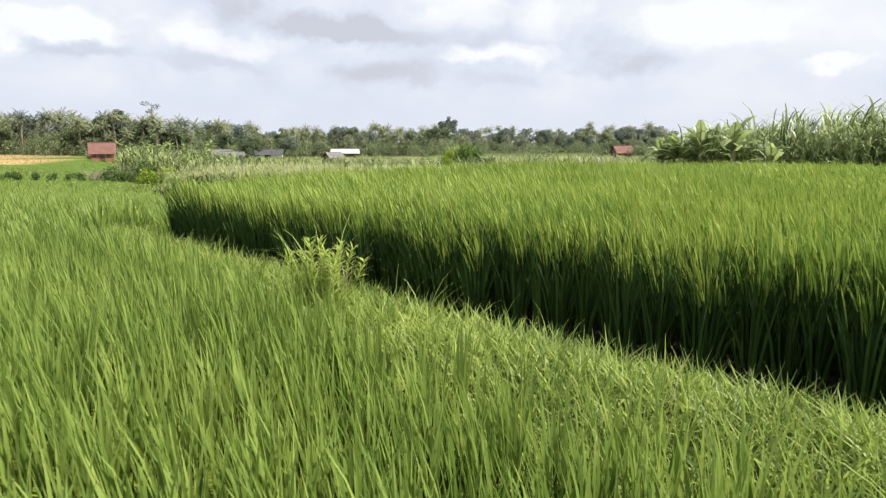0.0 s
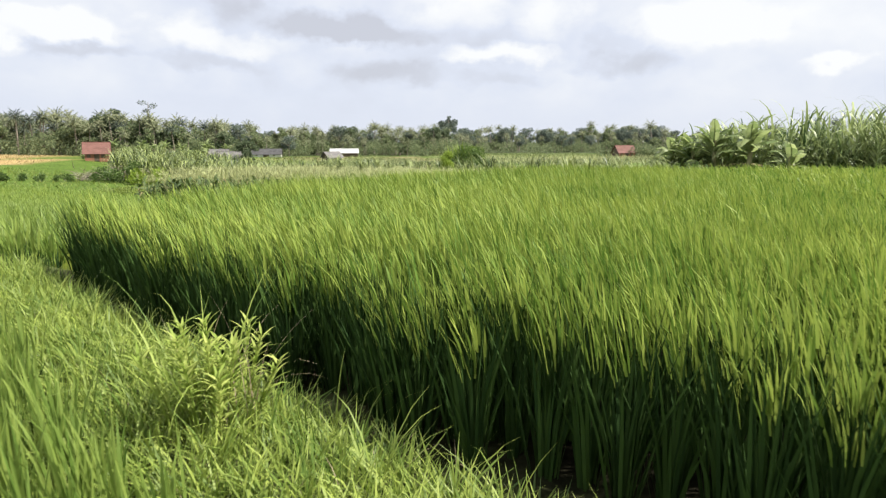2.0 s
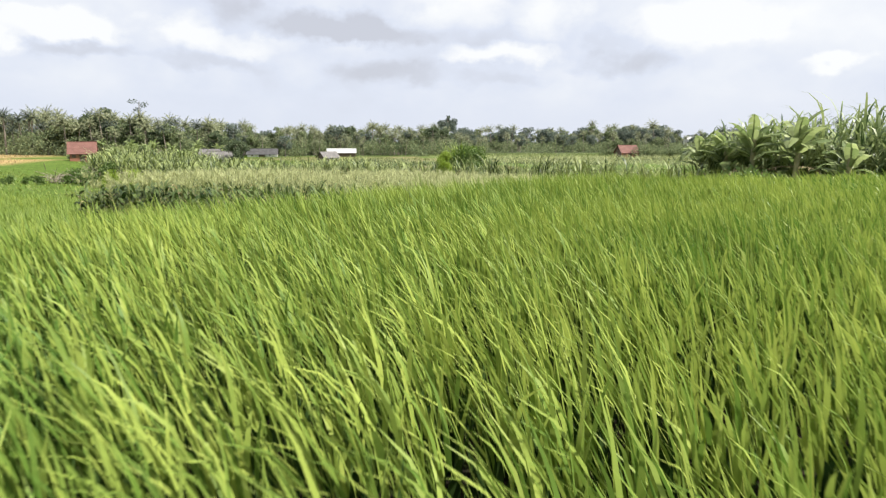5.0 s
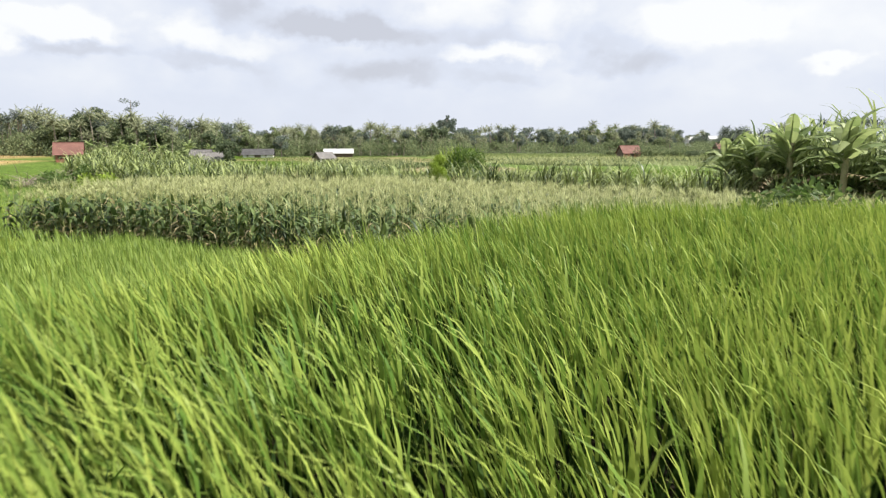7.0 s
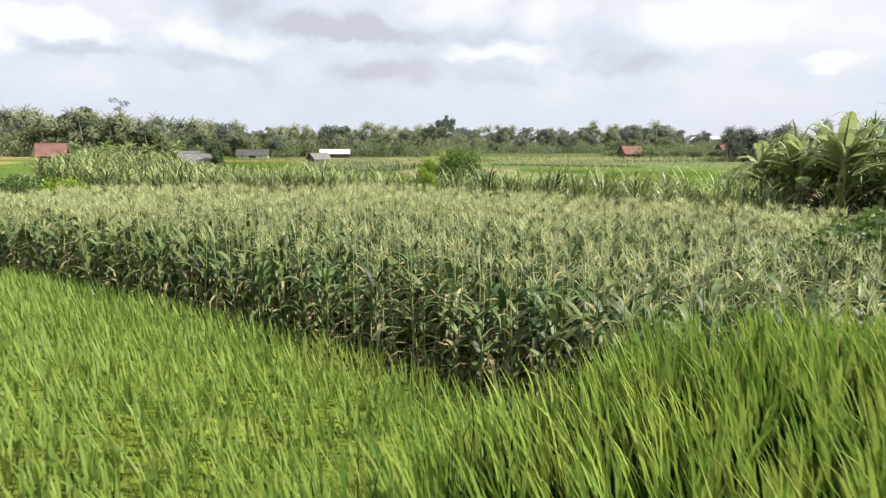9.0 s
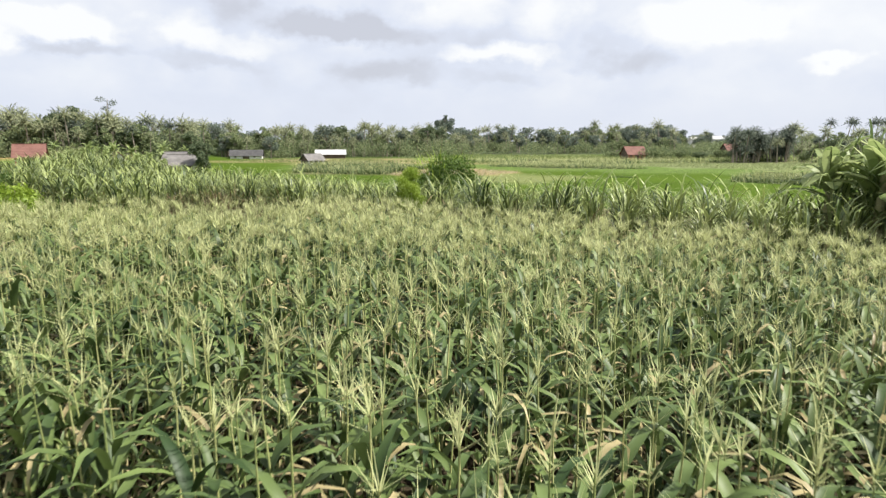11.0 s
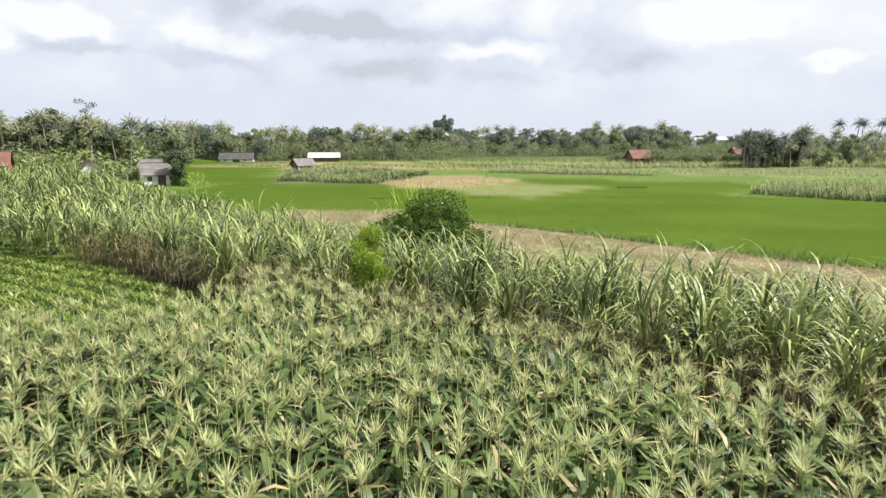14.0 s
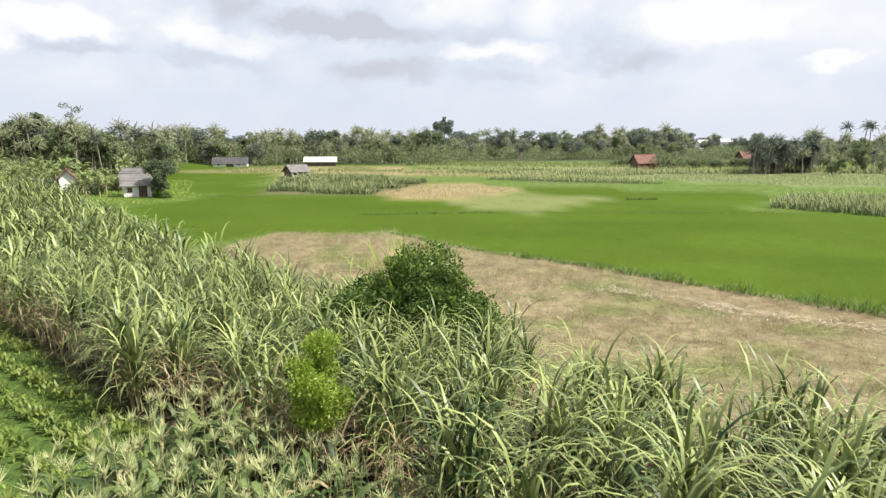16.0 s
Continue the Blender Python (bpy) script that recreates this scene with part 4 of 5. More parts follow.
crop("distant_corn", CORN_PATCH, 0.8, 1.7, 12, 0.09, CORN, "ripening corn standing round the field hut", "corn", gaps=0.52)
crop("dry_grass", DRY_PATCH, 0.6, 0.8, 6, 0.06, STRAW, "tall dry brown grass beside the corn", "grass")
crop("east_corn", [(px if px < 95 else 95, py) for px, py in CORN_EAST], 0.7, 1.7, 9, 0.10, CORN, "tall corn with pale tassels at the paddy's edge", "corn")
crop("east_corn_tassels", CORN_EAST, 0.7, 2.1, 3, 0.05, TASSEL, "pale tassels above the corn", "corn", (0.0, 0.2))
crop("distant_corn_tassels", CORN_PATCH, 0.9, 1.9, 4, 0.05, TASSEL, "pale tassels above the distant corn", "corn", (0.0, 0.2), 0.52)
PALE_CROP = leafy("pale_crop_leaf", (0.11, 0.155, 0.05), (0.21, 0.25, 0.10), scale=0.1, spec=0.05)
crop("pale_crop", STRIP_A, 1.0, 1.0, 6, 0.14, leafy("ripening_leaf", (0.15, 0.185, 0.08), (0.27, 0.305, 0.15), scale=0.1, spec=0.05), "ripening straw-green crop in a long strip", "crop")
crop("narrow_corn", STRIP_E, 0.8, 1.6, 10, 0.09, CORN, "narrow stand of corn across the paddies", "corn")
crop("narrow_corn_tassels", STRIP_E, 0.9, 1.8, 4, 0.06, TASSEL, "pale tassels above the narrow corn", "corn", (0.0, 0.2))
crop("strip_corn_tassels", STRIP_B, 1.2, 1.8, 5, 0.06, TASSEL, "pale tassels above the corn strip", "corn", (0.0, 0.2), 0.4)
crop("strip_crop", STRIP_B, 1.2, 1.6, 9, 0.13, CORN, "corn in a long strip across the plain", "corn", gaps=0.4)
crop("meadow_crop", STRIP_C, 1.4, 1.0, 7, 0.22, PALE_CROP, "pale green crop on the far side of the paddies", "crop", gaps=0.5)
crop("far_crop", STRIP_D, 1.3, 1.5, 7, 0.22, PALE_CROP, "pale green crop before the far trees", "crop")
crop("brown_stubble", BROWN, 1.4, 0.5, 5, 0.2, leafy("stubble", (0.30, 0.23, 0.105), (0.46, 0.36, 0.18), scale=0.1), "orange-brown stubble on a harvested field", "stubble")
YARD = [(-74, 128), (-64, 120), (-38, 112), (-34, 128), (-40, 138), (-52, 170), (-92, 172)]
crop("yard_grass", YARD, 1.1, 0.6, 6, 0.15, GRASS, "rough grass round the farmhouses", "grass")
crop("meadow_grass", MEADOW, 1.0, 0.5, 5, 0.16, VEGETABLE, "green low crop between hedges and cane", "crop")


def bund(ax, ay, bx, by, n, tall):
    t = uni(0, 1, n)
    px, py = ax + (bx - ax) * t, ay + (by - ay) * t + uni(-0.25, 0.25, n)
    stuff("bund_grass", tufts(px, py, tall, 6, 0.06, 1), BUSH, "dark grass growing along a low paddy bund", "grass")


bund(-7, 105, 9, 108.5, 150, 0.5)
bund(31.0, 127.5, 36.0, 128.0, 90, 0.8)
bund(9, 108.5, 44, 110, 120, 0.35)
bund(-36, 128, -8, 135, 130, 0.45)


# ---- trees ----
def frond(length, lean, curl, pairs, leaflet, width, hang, segments=9):
    """One feathered leaf from the origin towards +x: verts and quads of rachis and leaflets."""
    s = np.linspace(0, 1, segments + 1)
    ang = lean + curl * s ** 1.4
    step = length / segments
    px = np.concatenate([[0], np.cumsum(np.sin(ang[:-1]) * step)])
    pz = np.concatenate([[0], np.cumsum(np.cos(ang[:-1]) * step)])
    rib = tube([(a, 0, b) for a, b in zip(px, pz)], list(0.03 * length / 3 * (1.1 - s)), 3)
    t = np.linspace(0.12, 0.99, pairs).repeat(2)
    side = np.tile([1, -1], pairs)
    base = np.stack([np.interp(t, s, px), np.zeros(len(t)), np.interp(t, s, pz)], 1)
    size = leaflet * np.sin(np.clip(t * 2.6 + 0.35, 0, 3.0)) ** 0.6
    az = side * uni(0.9, 1.25, len(t))
    leaflets = blades(base, az, size * uni(0.85, 1.1, len(t)), np.full(len(t), width), uni(1.3, 1.5, len(t)) + (0.35 if segments < 6 else 0.0), uni(0.3, 1.0, len(t)) * hang, 1 if segments < 6 else 2, taper=2.5, root=0.9)
    return merged([rib, leaflets])


def turned(geo, az, z=0.0, x=0.0, y=0.0):
    v, f = geo
    c, s = math.cos(az), math.sin(az)
    return np.stack([x + v[:, 0] * c - v[:, 1] * s, y + v[:, 0] * s + v[:, 1] * c, v[:, 2] + z], 1), f


def palm(tall, seed, mat):
    r = random.Random(seed)
    ob = thing("coconut_palm", 0, 0, 0, "tall coconut palm with a bare grey trunk", "palm tree", "coconut palms")
    bx, by = r.uniform(-1, 1), r.uniform(-1, 1)
    trunk = tube([(0, 0, -0.3), (bx * 0.2, by * 0.2, tall * 0.3), (bx * 0.6, by * 0.6, tall * 0.65), (bx, by, tall)], [0.24, 0.17, 0.14, 0.11], 7)
    part("trunk", mesh_of("trunk", *trunk, BARK), ob)
    made = []
    for k in range(22):
        q = k / 21
        made.append(turned(frond(r.uniform(2.0, 3.0), 0.1 + 1.9 * q, r.uniform(0.5, 1.4), 10, 0.75, 0.2, 1.3, 4), k * 2.4 + r.random() * 0.3, tall, bx, by))
    part("crown", mesh_of("crown", *merged(made), mat), ob)
    return ob


def broad_tree(tall, spread, seed, mat, n=1700, size=0.52, label="broad leafy tree with an uneven green crown", low=0.60, deep=0.32, clumps=26):
    ob = thing("tree", 0, 0, 0, label, "tree", "trees of the far wood")
    part("trunk", mesh_of("trunk", *limbs(tall, spread, seed, 0.025 * tall), BARK), ob)
    body = lobes_in(0, 0, tall * low, spread * 0.75, spread * 0.75, tall * deep, clumps, spread * 0.27, seed)
    part("crown", mesh_of("crown", *leaf_cloud(body, n, size, 0.6, 0.35, 3), mat, False), ob)
    return ob


def torn_leaf(length, width, lean, curl):
    """A broad leaf from the origin towards +x, torn into overlapping strips on both sides of its rib."""
    s = np.linspace(0, 1, 11)
    ang = lean + curl * s ** 1.3
    px = np.concatenate([[0], np.cumsum(np.sin(ang[:-1]) * length / 10)])
    pz = np.concatenate([[0], np.cumsum(np.cos(ang[:-1]) * length / 10)])
    made = [tube([(a, 0, b) for a, b in zip(px, pz)], list(0.03 * (1.15 - s)), 4)]
    verts, faces = [], []
    for side in (-1, 1):
        cuts = [0.08]
        while cuts[-1] < 0.99:
            cuts.append(min(1.0, cuts[-1] + float(rng.uniform(0.08, 0.36))))
        for t0, t1 in zip(cuts, cuts[1:]):
            hang = float(rng.uniform(0.0, 0.4))
            first = len(verts)
            for t in (t0, t1):
                w = width * min(1.0, 0.25 + t * 4) * max(0.12, 1 - max(0.0, t - 0.6) ** 2 * 5.2)
                cx, cz = float(np.interp(t, s, px)), float(np.interp(t, s, pz))
                for q in (0.0, 0.5, 1.0):
                    verts.append((cx + 0.25 * w * q, side * w * q, cz + 0.10 * w * math.sin(q * 2.2) - hang * w * q * q))
            faces += [(first, first + 1, first + 4, first + 3), (first + 1, first + 2, first + 5, first + 4)]
    made.append((np.array(verts), np.array(faces)))
    return merged(made)


def banana(tall, seed, leaves=13):
    r = random.Random(seed)
    ob = thing("banana_plant", 0, 0, 0, "banana plant with broad torn green leaves", "banana plant", "banana grove")
    part("pseudostem", mesh_of("pseudostem", *tube([(0, 0, -0.1), (0.03, 0, tall * 0.3), (0.0, 0.05, tall * 0.75)], [0.14, 0.11, 0.07], 8), STEM), ob)
    for k in range(leaves):
        q = k / (leaves - 1)
        L = r.uniform(0.27, 0.40) * tall
        leaf = torn_leaf(L, 0.055 * tall * r.uniform(0.85, 1.15), 0.12 + 0.95 * q, r.uniform(1.0, 2.4))
        part("leaf", mesh_of("leaf", *turned(leaf, k * 2.4 + r.random(), tall * (0.70 - 0.12 * q)), BANANA), ob)
    for k in range(3):
        leaf = frond(0.4 * tall, 1.5, 1.3, 10, 0.2, 0.06, 1.6, 7)
        part("dry_leaf", mesh_of("dry_leaf", *turned(leaf, r.random() * 6.3, tall * 0.5), BANANA_DRY), ob, "hanging brown dry leaf")
    return ob


def put(proto, px, py, turn, size, sink=0.0):
    proto.scale = (size,) * 3
    return copy_thing(proto, pose(px, py, float(height(px, py)) - sink, 0, 0, turn))


def gone(protos):
    for proto in protos:
        for o in (*proto.children_recursive, proto):
            bpy.data.objects.remove(o)


pick = random.Random(21)
PALMS = [palm(t, s, m) for t, s, m in ((8.0, 1, PALM), (9.0, 2, PALM_DARK), (10.5, 3, PALM), (7.0, 4, PALM))]
PALM_TOP = dict(zip(PALMS, (10.0, 11.0, 12.5, 9.0)))
TREES = [broad_tree(10, 3.6, 31, TREE_DARK), broad_tree(8.5, 4.2, 32, TREE_MID), broad_tree(9, 3.2, 33, TREE_MID), broad_tree(10, 4.0, 34, TREE_HAZED), broad_tree(8, 3.6, 35, TREE_HAZED)]
BANANAS = [banana(3.4, 41), banana(3.9, 42), banana(3.0, 43, 9)]

# banana grove on the east side of the corn
for gx, gy, size in ((14.6, 38.0, 1.45), (15.1, 36.4, 1.4), (16.0, 34.2, 1.4), (13.9, 39.4, 1.3), (17.0, 32.0, 1.4), (15.9, 38.6, 1.45), (17.0, 38.6, 1.5), (16.6, 35.6, 1.4), (18.4, 36.6, 1.55), (18.0, 34.0, 1.45), (19.8, 35.0, 1.6), (21.6, 36.6, 1.7), (23.4, 31.6, 1.7), (23.4, 34.2, 1.8), (25.2, 32.6, 1.8), (16.0, 40.2, 1.4), (19.2, 38.4, 1.6), (17.2, 33.0, 1.3), (16.8, 40.4, 1.4), (16.4, 37.0, 1.2), (17.8, 36.0, 1.3), (22.2, 31.0, 1.4), (24.0, 28.2, 1.3), (28.2, 27.0, 1.5), (33.0, 23.6, 1.7), (22.8, 35.2, 1.6)):
    put(pick.choice(BANANAS), gx, gy, pick.uniform(0, 360), size * (1.0 if gx < 17.1 else 0.9))
GROVE = [(13.0, 39.6), (15, 37.6), (18, 33.5), (21, 29.5), (30, 22), (44, 16), (50, 26), (34, 36), (20, 42)]
x, y = 15.1 + rng.normal(size=12) * 0.5, 39.8 + rng.normal(size=12) * 0.7
sets = cane(x, y, 4.0, 9, 6, 1.2)
stuff("tall_cane_leaves", sets[1], CANE, "very tall pale cane leaves arching at the grove's corner", "cane")
stuff("tall_cane_stalks", sets[0], STEM, "tall cane stalks at the grove's corner", "cane")
x, y = scatter(GROVE, 0.55, jitter=0.5)
sets = cane(x, y, 5.6 + 3.2 * soft(x - 22, 10), 12, 5, 1.6)
stuff("grove_cane", sets[1], GROVE_LEAF, "tall cane leaves growing thickly between the bananas", "cane")
lobes = []
x, y = scatter(GROVE, 1.3, jitter=0.5)
for lx, ly in zip(x, y):
    q = pick.uniform(0.6, 1.1)
    lobes.append((lx, ly, float(height(lx, ly)) + pick.uniform(0.2, 2.2), q, q, q * 0.8))
stuff("grove_undergrowth", leaf_cloud(lobes, 40000, 0.42, 0.4, 0.3, 3), BUSH, "dark leafy undergrowth beneath the bananas", "undergrowth", False)
# bananas and garden trees round the farmhouses
for k in range(22):
    put(pick.choice(BANANAS), pick.uniform(-76, -50), pick.uniform(136, 156), pick.uniform(0, 360), pick.uniform(1.1, 1.7))
for gx, gy in ((-48.6, 131.5), (-49.8, 130.0), (-51.4, 132.4), (-53.2, 131.2), (-54.6, 134.0), (-60.5, 133.0), (-62.4, 131.4), (-64.8, 133.2), (-47.6, 134.6), (-49.4, 127.4), (-50.8, 126.2), (-52.4, 125.6), (-47.2, 131.8), (-43.0, 133.0), (-67.0, 131.0), (-52.6, 128.6)):
    put(pick.choice(BANANAS), gx, gy, pick.uniform(0, 360), pick.uniform(0.8, 1.1))
for k in range(16):
    put(pick.choice(BANANAS), pick.uniform(100, 150), pick.uniform(196, 226), pick.uniform(0, 360), pick.uniform(1.0, 1.6))


far_palms = {"trunk": [], "crown": []}


def wood(from_b, to_b, near_d, far_d, tops, count, palm_share, trees):
    """Trees of a far wood, between two bearings from the head of the plain; tops: their heights above ground."""
    for k in range(count):
        bearing = (pick.uniform(from_b, to_b) - 784) / 1079
        d = pick.uniform(near_d, far_d)
        tx, ty = 2.9 + bearing * d, 34.5 + d
        top = pick.uniform(*tops) * pick.choice((0.62, 0.75, 0.88, 1.0, 1.0))
        if pick.random() < palm_share:
            p = pick.choice(PALMS)
            size, turn = 1.05 * top / PALM_TOP[p], pick.uniform(0, 360)
            if near_d < 215:
                put(p, tx, ty, turn, size, 0.2)
                continue
            for o in p.children:
                v = np.empty(len(o.data.vertices) * 3, np.float32)
                o.data.vertices.foreach_get("co", v)
                f = np.empty(len(o.data.loops), np.int32)
                o.data.loops.foreach_get("vertex_index", f)
                far_palms[o.name.split(".")[0]].append(turned((v.reshape(-1, 3) * size, f.reshape(-1, 4)), radians(turn), float(height(tx, ty)) - 0.2, tx, ty))
        else:
            put(pick.choice(trees), tx, ty, pick.uniform(0, 360), top / 9.8, 0.3)


wood(-210, 60, 150, 190, (11, 14.5), 96, 0.7, TREES[:3])
wood(60, 310, 140, 185, (10, 13.5), 96, 0.7, TREES[:3])
wood(290, 480, 215, 260, (11.5, 14.5), 50, 0.35, TREES[1:4])
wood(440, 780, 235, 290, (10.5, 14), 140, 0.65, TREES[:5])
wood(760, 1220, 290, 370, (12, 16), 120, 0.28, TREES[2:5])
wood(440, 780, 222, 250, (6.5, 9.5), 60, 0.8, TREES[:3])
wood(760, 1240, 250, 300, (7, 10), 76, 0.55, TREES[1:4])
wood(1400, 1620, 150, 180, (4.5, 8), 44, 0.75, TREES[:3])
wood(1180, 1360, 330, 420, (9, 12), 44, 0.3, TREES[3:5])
for k in range(64):
    d = pick.uniform(160, 178)
    lx, ly = 2.9 + (pick.uniform(1325, 1435) - 784) / 1079 * d, 34.5 + d
    put(PALMS[1], lx, ly, pick.uniform(0, 360), pick.uniform(0.85, 1.05), 7.2 * k / 64)
wood(1400, 1800, 200, 300, (9, 12), 66, 0.4, TREES[1:5])
for bearing, d, top in ((1478, 300, 20), (1515, 305, 21), (1528, 300, 20), (1555, 300, 20), (1566, 310, 21), (1590, 300, 20), (1605, 305, 19)):
    put(PALMS[1], 2.9 + (bearing - 784) / 1079 * d, 34.5 + d, pick.uniform(0, 360), top / 13.5)
stuff("distant_palm_crowns", merged(far_palms["crown"]), PALM, "feathery crowns of the distant palm belt", "palm trees")
stuff("distant_palm_trunks", merged(far_palms["trunk"]), BARK, "grey trunks of the distant palm belt", "palm trees")
giant = broad_tree(25.5, 8.6, 77, TREE_HAZED, 5200, 0.9, "very large old tree standing above the far wood", 0.64, 0.25, 30)
giant.matrix_basis = pose(3.4, 470, float(height(3.4, 470)))
dome = broad_tree(15, 5.2, 78, TREE_DARK, 5200, 0.5, "tall dark round-crowned tree over the farmhouses", 0.68, 0.24, 34)
dome.matrix_basis = pose(-102.5, 195, float(height(-102.5, 195)))
slim = thing("slim_tree", -86.6, 184.5, float(height(-86.6, 184.5)), "tall slim tree with a bare trunk and sparse crown", "tree")
part("trunk", mesh_of("trunk", *tube([(0, 0, -0.3), (0.2, 0, 6), (-0.1, 0.1, 12), (0.3, 0, 15.6)], [0.24, 0.2, 0.15, 0.06], 7), BARK), slim)
part("crown", mesh_of("crown", *leaf_cloud([(-1.6, 0, 15.4, 1.5, 1.2, 0.7), (1.2, 0.4, 14.6, 1.5, 1.2, 0.9), (-0.4, 0, 13.2, 1.3, 1.2, 0.7)], 300, 0.42, 0.5, 0.3, 3), TREE_HAZED, False), slim)
shade_tree = broad_tree(6.4, 2.7, 79, TREE_DARK, 4200, 0.34, "dense dark garden tree beside the farmhouse")
shade_tree.matrix_basis = pose(-39.6, 126.6, float(height(-39.6, 126.6)))

# undergrowth that fills the far wood below its crowns
lobes = []
for from_b, to_b, d0, d1, top, n in ((-230, 310, 146, 185, 10, 230), (280, 800, 218, 280, 10, 320), (760, 1340, 245, 350, 6, 300), (1300, 1800, 205, 290, 9, 200)):
    for k in range(n):
        d = pick.uniform(d0, d1)
        lx, ly = 2.9 + (pick.uniform(from_b, to_b) - 784) / 1079 * d, 34.5 + d
        q = pick.uniform(2.2, 4.2)
        lobes.append((lx, ly, float(height(lx, ly)) + pick.uniform(0.0, 0.5) * top, q, q, q * 0.8))
stuff("wood_undergrowth", leaf_cloud(lobes, 210000, 0.62, 0.5, 0.45, 3), TREE_MID, "dense green undergrowth below the far trees", "undergrowth", False)


def hedge(points, size, count, leaf, mat, name, label):
    mx, my = sum(p[0] for p in points) / len(points), sum(p[1] for p in points) / len(points)
    ob = thing(name, mx, my, float(height(mx, my)), label, "bush", "field bushes")
    lobes = [(hx - mx + pick.uniform(-0.7, 0.7) * s, hy - my + pick.uniform(-0.7, 0.7) * s, float(height(hx, hy)) - float(height(mx, my)) + pick.uniform(0.2, 0.8) * s, s * 0.6, s * 0.6, s * 0.5) for hx, hy in points for s in [size * pick.uniform(0.8, 1.2)] for _ in range(3)]
    part("trunk", mesh_of("trunk", *limbs(size * 1.4, size, 3, 0.05), BARK), ob)
    part("foliage", mesh_of("foliage", *leaf_cloud(lobes, count, leaf, 0.5, 0.3), mat, False), ob)


hedge([(-39, 72), (-37, 71), (-35, 71)], 1.7, 2600, 0.3, BUSH, "bush", "dark bushy shrub at the paddy's far edge")
hedge([(-39.6, 125.6), (-38.8, 126.0)], 1.2, 1800, 0.3, BUSH, "bush", "dark shrub at the foot of the garden tree")
hedge([(-52.0, 131.0), (-54.0, 131.8), (-56.0, 131.4)], 1.9, 2600, 0.35, TREE_DARK, "bush", "dark leafy shrubs between the farmhouses")
hedge([(-60.0, 132.0), (-62.0, 133.0), (-65.0, 132.4)], 2.2, 2600, 0.35, TREE_DARK, "bush", "dark leafy shrubs beside the gabled house")
hedge([(-33, 68), (-30, 66), (-28, 64)], 1.6, 2600, 0.3, SHRUB, "bush", "yellow-green shrub at the paddy's far edge")
hedge([(-41.5 - 1.4 * k, 70.2 - 0.5 * k) for k in range(12)], 0.75, 5200, 0.2, BUSH, "bush", "low dark hedge along the paddy")
# bush added as a stand-in for a banana leaf that hangs in shade
hedge([(10.8, 25.9)], 2.0, 3000, 0.2, BUSH, "bush", "dark green bush added in place of a shaded hanging banana leaf")
for bearing, d, size in ((1098, 204, 2.2), (1108, 208, 2.4), (1186, 190, 2.6), (1204, 196, 3.0), (1226, 190, 2.6), (1248, 198, 3.2), (1268, 190, 2.4), (1290, 192, 2.2), (1312, 190, 2.0), (1330, 188, 2.6), (1170, 204, 3.2)):
    hx, hy = 2.9 + (bearing - 784) / 1079 * d, 34.5 + d
    hedge([(hx - 1.2, hy), (hx + 1.2, hy + 0.6)], size, 1100, 0.5, TREE_MID if pick.random() < 0.6 else TREE_DARK, "bush", "leafy bushes round the red-roofed houses")
hedge([(69, 222), (72, 222), (74, 224)], 3.4, 1800, 0.6, TREE_MID, "bush", "broad green bushes beside the farmhouse")
hedge([(3, 66), (3.6, 66.4)], 0.4, 400, 0.1, SHRUB, "bush", "small green weed on the fallow strip")

def brush_pile(bx, by):
    """Cut branches thrown together at the paddy's edge."""
    ob = thing("brush_pile", bx, by, float(height(bx, by)), "heap of cut grey branches beside the hedge", "brush")
    n = 130
    foot = np.stack([rng.normal(size=n) * 1.5, rng.normal(size=n) * 0.6, np.abs(rng.normal(size=n)) * 0.45], 1)
    az, rise, L = uni(0, 2 * math.pi, n), uni(-0.1, 0.7, n), uni(0.8, 2.2, n)
    head = foot + np.stack([np.cos(az) * np.cos(rise), np.sin(az) * np.cos(rise), np.sin(rise)], 1) * L[:, None]
    head[:, 2] = np.maximum(head[:, 2], 0.02)
    for k in range(n):
        part("branch", mesh_of("branch", *tube([foot[k], (foot[k] + head[k]) / 2 + np.array([0, 0, 0.06]), head[k]], [0.035, 0.026, 0.01], 5), BARK), ob)


brush_pile(-39.8, 72.6)

PALE_LEAF = leafy("pale_bamboo_leaf", (0.15, 0.19, 0.07), (0.30, 0.34, 0.15))
for hx, hy, size in ((-66, 142, 2.6), (-69, 141, 2.8), (-80, 142, 2.0), (-106, 186, 2.0), (-62, 146, 2.8), (-98, 176, 2.6), (-55, 143, 2.4), (-75, 150, 3.2)):
    hedge([(hx - 1.5, hy), (hx, hy + 1), (hx + 1.5, hy)], size, 1500, 0.45, PALE_LEAF, "bush", "pale feathery thicket beside the farmhouses")


# ---- houses ----
def box(bm, x0, x1, y0, y1, z0, z1):
    vs = [bm.verts.new((a, b, c)) for c in (z0, z1) for b in (y0, y1) for a in (x0, x1)]
    for f in ((0, 2, 3, 1), (4, 5, 7, 6), (0, 1, 5, 4), (2, 6, 7, 3), (0, 4, 6, 2), (1, 3, 7, 5)):
        bm.faces.new([vs[i] for i in f])


def mesh_from(name, bm, material):
    bmesh.ops.recalc_face_normals(bm, faces=bm.faces)
    me = bpy.data.meshes.new(name)
    bm.to_mesh(me)
    bm.free()
    me.materials.append(material)
    return me


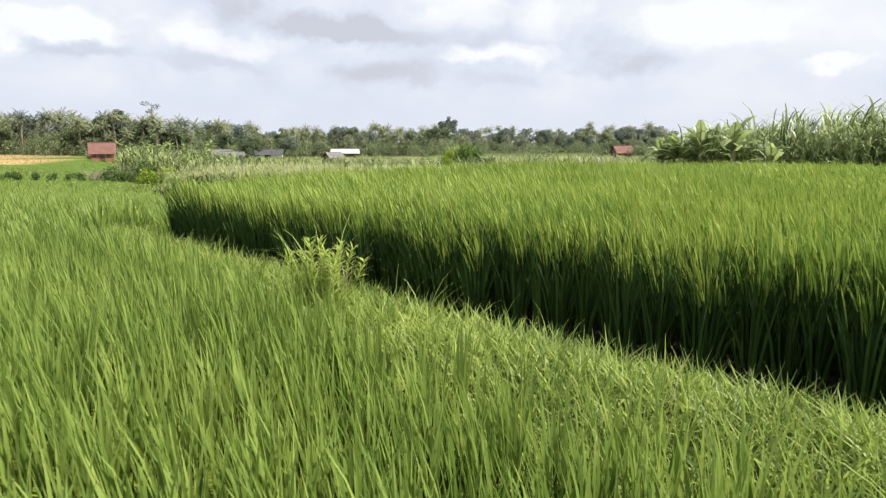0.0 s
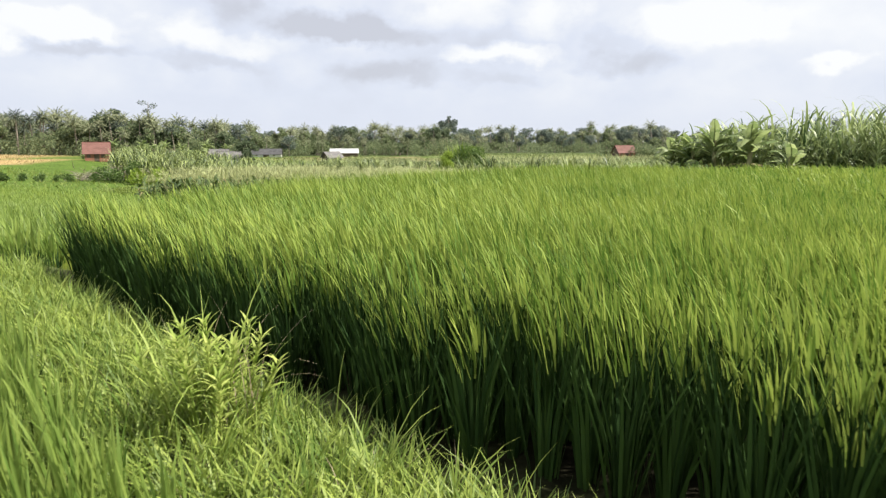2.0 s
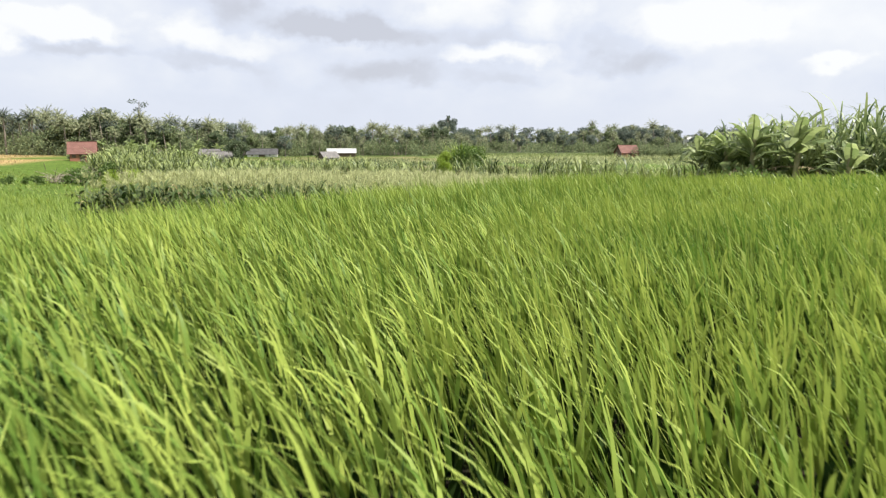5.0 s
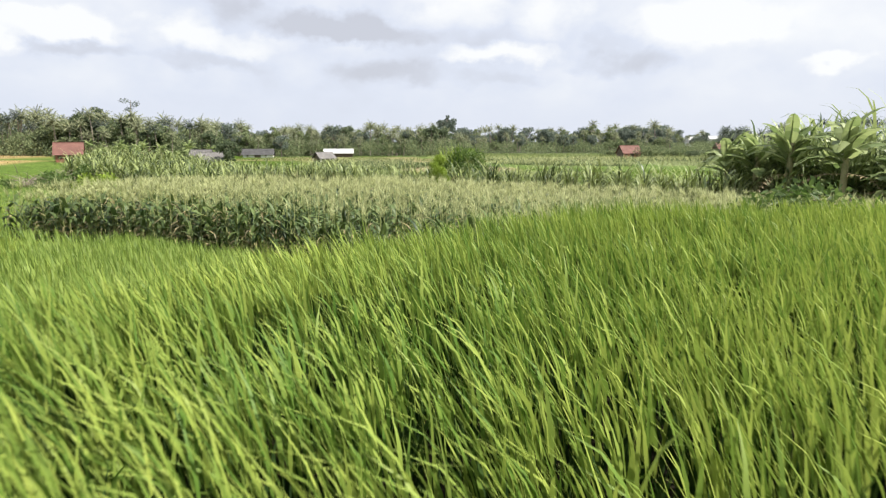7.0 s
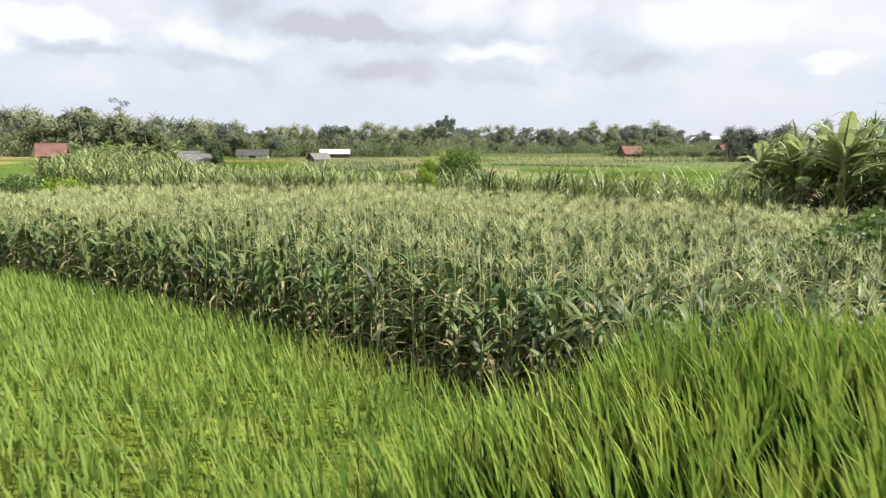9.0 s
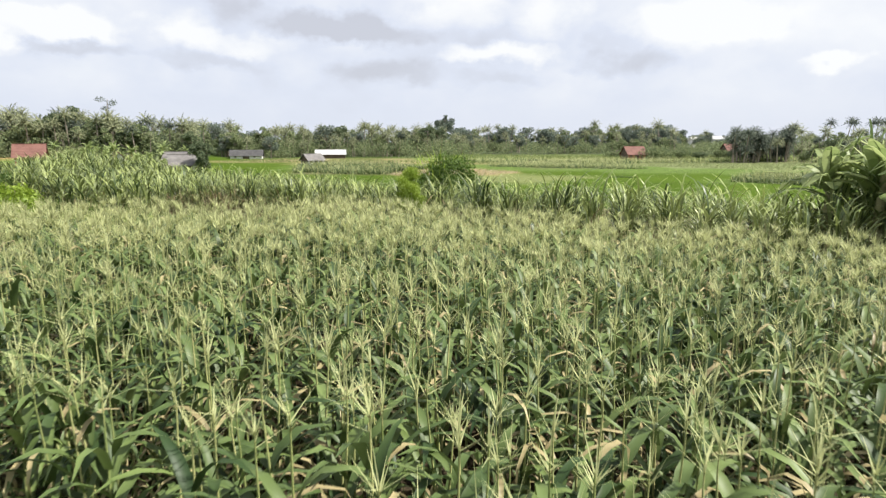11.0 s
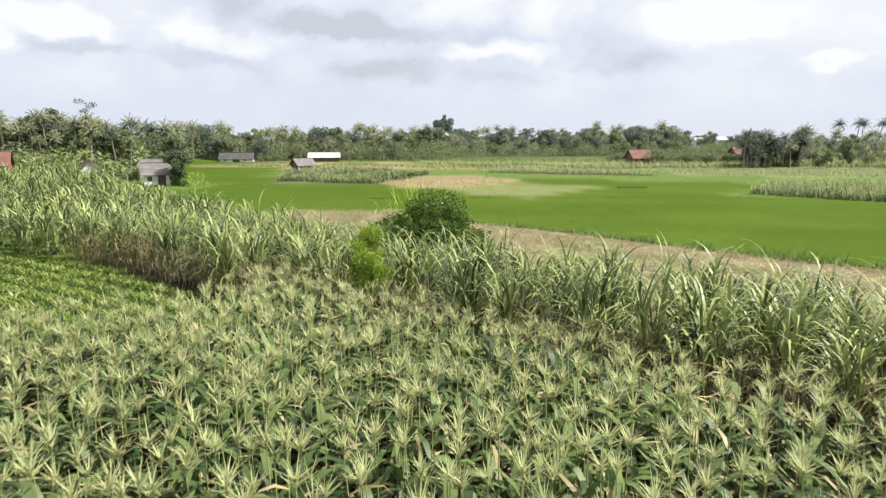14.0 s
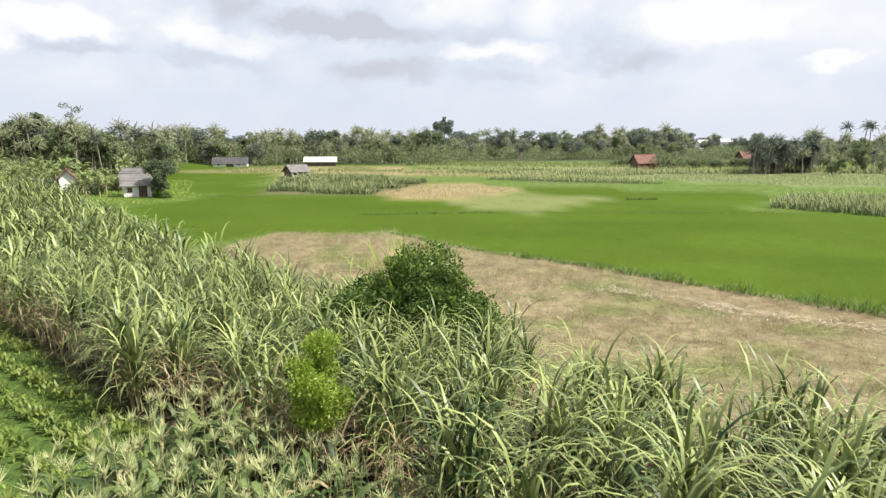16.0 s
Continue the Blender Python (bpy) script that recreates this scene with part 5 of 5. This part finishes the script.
def house(hx, hy, turn, w, d, wall_h, rise, roof_mat, wall_mat, label, gable_mat=None, over=0.45, lift=0.0, base=None):
    """A gabled house, ridge along its own x; its long front looks to -y."""
    z = float(height(hx, hy)) if base is None else base
    ob = thing("house", hx, hy, z, label, "house", turn=turn)
    t = 0.15
    gap, front = (-w * 0.12, w * 0.10), None
    for name, spans in (("front_wall", ((-w / 2, gap[0], 0, wall_h), (gap[0], gap[1], min(2.0, wall_h - 0.1), wall_h), (gap[1], w / 2, 0, wall_h))), ("back_wall", ((-w / 2, w / 2, 0, wall_h),))):
        bm = bmesh.new()
        y0 = -d / 2 if name == "front_wall" else d / 2 - t
        for a, b, c, e in spans:
            box(bm, a, b, y0, y0 + t, c - (0.2 if c == 0 else 0) + lift, e + lift)
        wall = part(name, mesh_from(name, bm, wall_mat), ob)
        front = wall if name == "front_wall" else front
    for s in (-1, 1):
        bm = bmesh.new()
        x0, x1 = (-w / 2 + 0.002, -w / 2 + t) if s < 0 else (w / 2 - t, w / 2 - 0.002)
        vs = [bm.verts.new((x, y, q)) for x in (x0, x1) for y, q in ((-d / 2 + t, -0.2), (d / 2 - t, -0.2), (d / 2 - t, wall_h + lift), (0, wall_h + rise - 0.08 + lift), (-d / 2 + t, wall_h + lift))]
        bm.faces.new(vs[:5]), bm.faces.new(vs[5:][::-1])
        for i in range(5):
            j = (i + 1) % 5
            bm.faces.new((vs[i], vs[j], vs[5 + j], vs[5 + i]))
        part("gable_wall", mesh_from("gable_wall", bm, gable_mat or wall_mat), ob)
    slope = math.hypot(d / 2, rise)
    rows = max(6, int(slope / 0.3))
    for s in (-1, 1):
        bm = bmesh.new()
        upper, lower = [], []
        for k in range(rows):
            # courses of tiles, each a little proud of the one above it
            for a, up in ((k / rows, 0.07), ((k + 1) / rows, 0.11)):
                a *= 1 + over / slope
                upper.append((s * d / 2 * a, wall_h + rise * (1 - a) + lift + up))
                lower.append((s * d / 2 * a, wall_h + rise * (1 - a) + lift))
        loop = upper + lower[::-2]
        ends = [[bm.verts.new((x, y, z_)) for y, z_ in loop] for x in (-w / 2 - over, w / 2 + over)]
        bm.faces.new(ends[0]), bm.faces.new(ends[1][::-1])
        for i in range(len(loop)):
            j = (i + 1) % len(loop)
            bm.faces.new((ends[0][i], ends[0][j], ends[1][j], ends[1][i]))
        part("roof_slope", mesh_from("roof_slope", bm, roof_mat), ob)
    bm = bmesh.new()
    box(bm, -w / 2 - over, w / 2 + over, -0.12, 0.12, wall_h + rise + 0.02 + lift, wall_h + rise + 0.12 + lift)
    part("ridge", mesh_from("ridge", bm, roof_mat), ob)
    bm = bmesh.new()
    box(bm, gap[0] + 0.02, gap[1] - 0.02, -d / 2 + 0.05, -d / 2 + 0.1, 0, min(1.98, wall_h - 0.12))
    part("door", mesh_from("door", bm, TIMBER), front, "dark timber door")
    for a in (-0.34, 0.26):
        bm = bmesh.new()
        box(bm, a * w - 0.35, a * w + 0.35, -d / 2 - 0.03, -d / 2 + 0.01, wall_h * 0.4, wall_h * 0.78)
        part("shutter", mesh_from("shutter", bm, TIMBER), front, "dark timber shutter")
    return ob


house(-43.6, 129.4, 24, 5.4, 4.4, 1.9, 1.6, ROOF_GREY, PLASTER, "white-walled farmhouse with a weathered grey tiled roof")
house(-50.5, 141.0, 6, 3.6, 3.4, 2.6, 1.3, ROOF_GREY, PLASTER, "small house with a pale grey roof behind trees")
house(-57.9, 133.5, 121, 3.0, 2.3, 2.6, 1.2, ROOF_RED, PLASTER, "small white-gabled house with a red tiled roof")
house(-73.0, 132.0, 26, 4.4, 4.0, 1.7, 2.1, ROOF_RED, BRICK, "old farmhouse with a steep red tiled roof")
house(-33.6, 187.4, 42, 4.8, 4.0, 1.5, 1.5, ROOF_GREY, PLASTER, "open field hut with a grey roof and dark gable", TIMBER)
house(-40.0, 250.0, 9, 10.6, 5.0, 1.6, 1.5, ROOF_WHITE, TIMBER, "long low shed with a bright white sheet roof")
house(-70.0, 246.0, 12, 11.0, 5.0, 1.2, 2.0, DARK_ROOF, PLASTER, "low house with a dark roof and white end")
house(64.0, 222.0, 14, 6.4, 5.0, 1.9, 2.4, ROOF_RED, BRICK, "red-roofed farmhouse with a dark gable end", TIMBER)
house(104.0, 240.0, 6, 4.6, 5.0, 2.2, 2.2, ROOF_RED, BRICK, "red-roofed house among bananas and bushes", TIMBER)
house(172.0, 436.0, 10, 9.0, 6.0, 5.0, 2.0, ROOF_WHITE, PLASTER, "white house far off among the trees")
house(190.0, 440.0, -6, 11.0, 6.0, 5.6, 2.0, ROOF_WHITE, PLASTER, "large white house far off among the trees")

gone(PALMS + TREES + BANANAS)
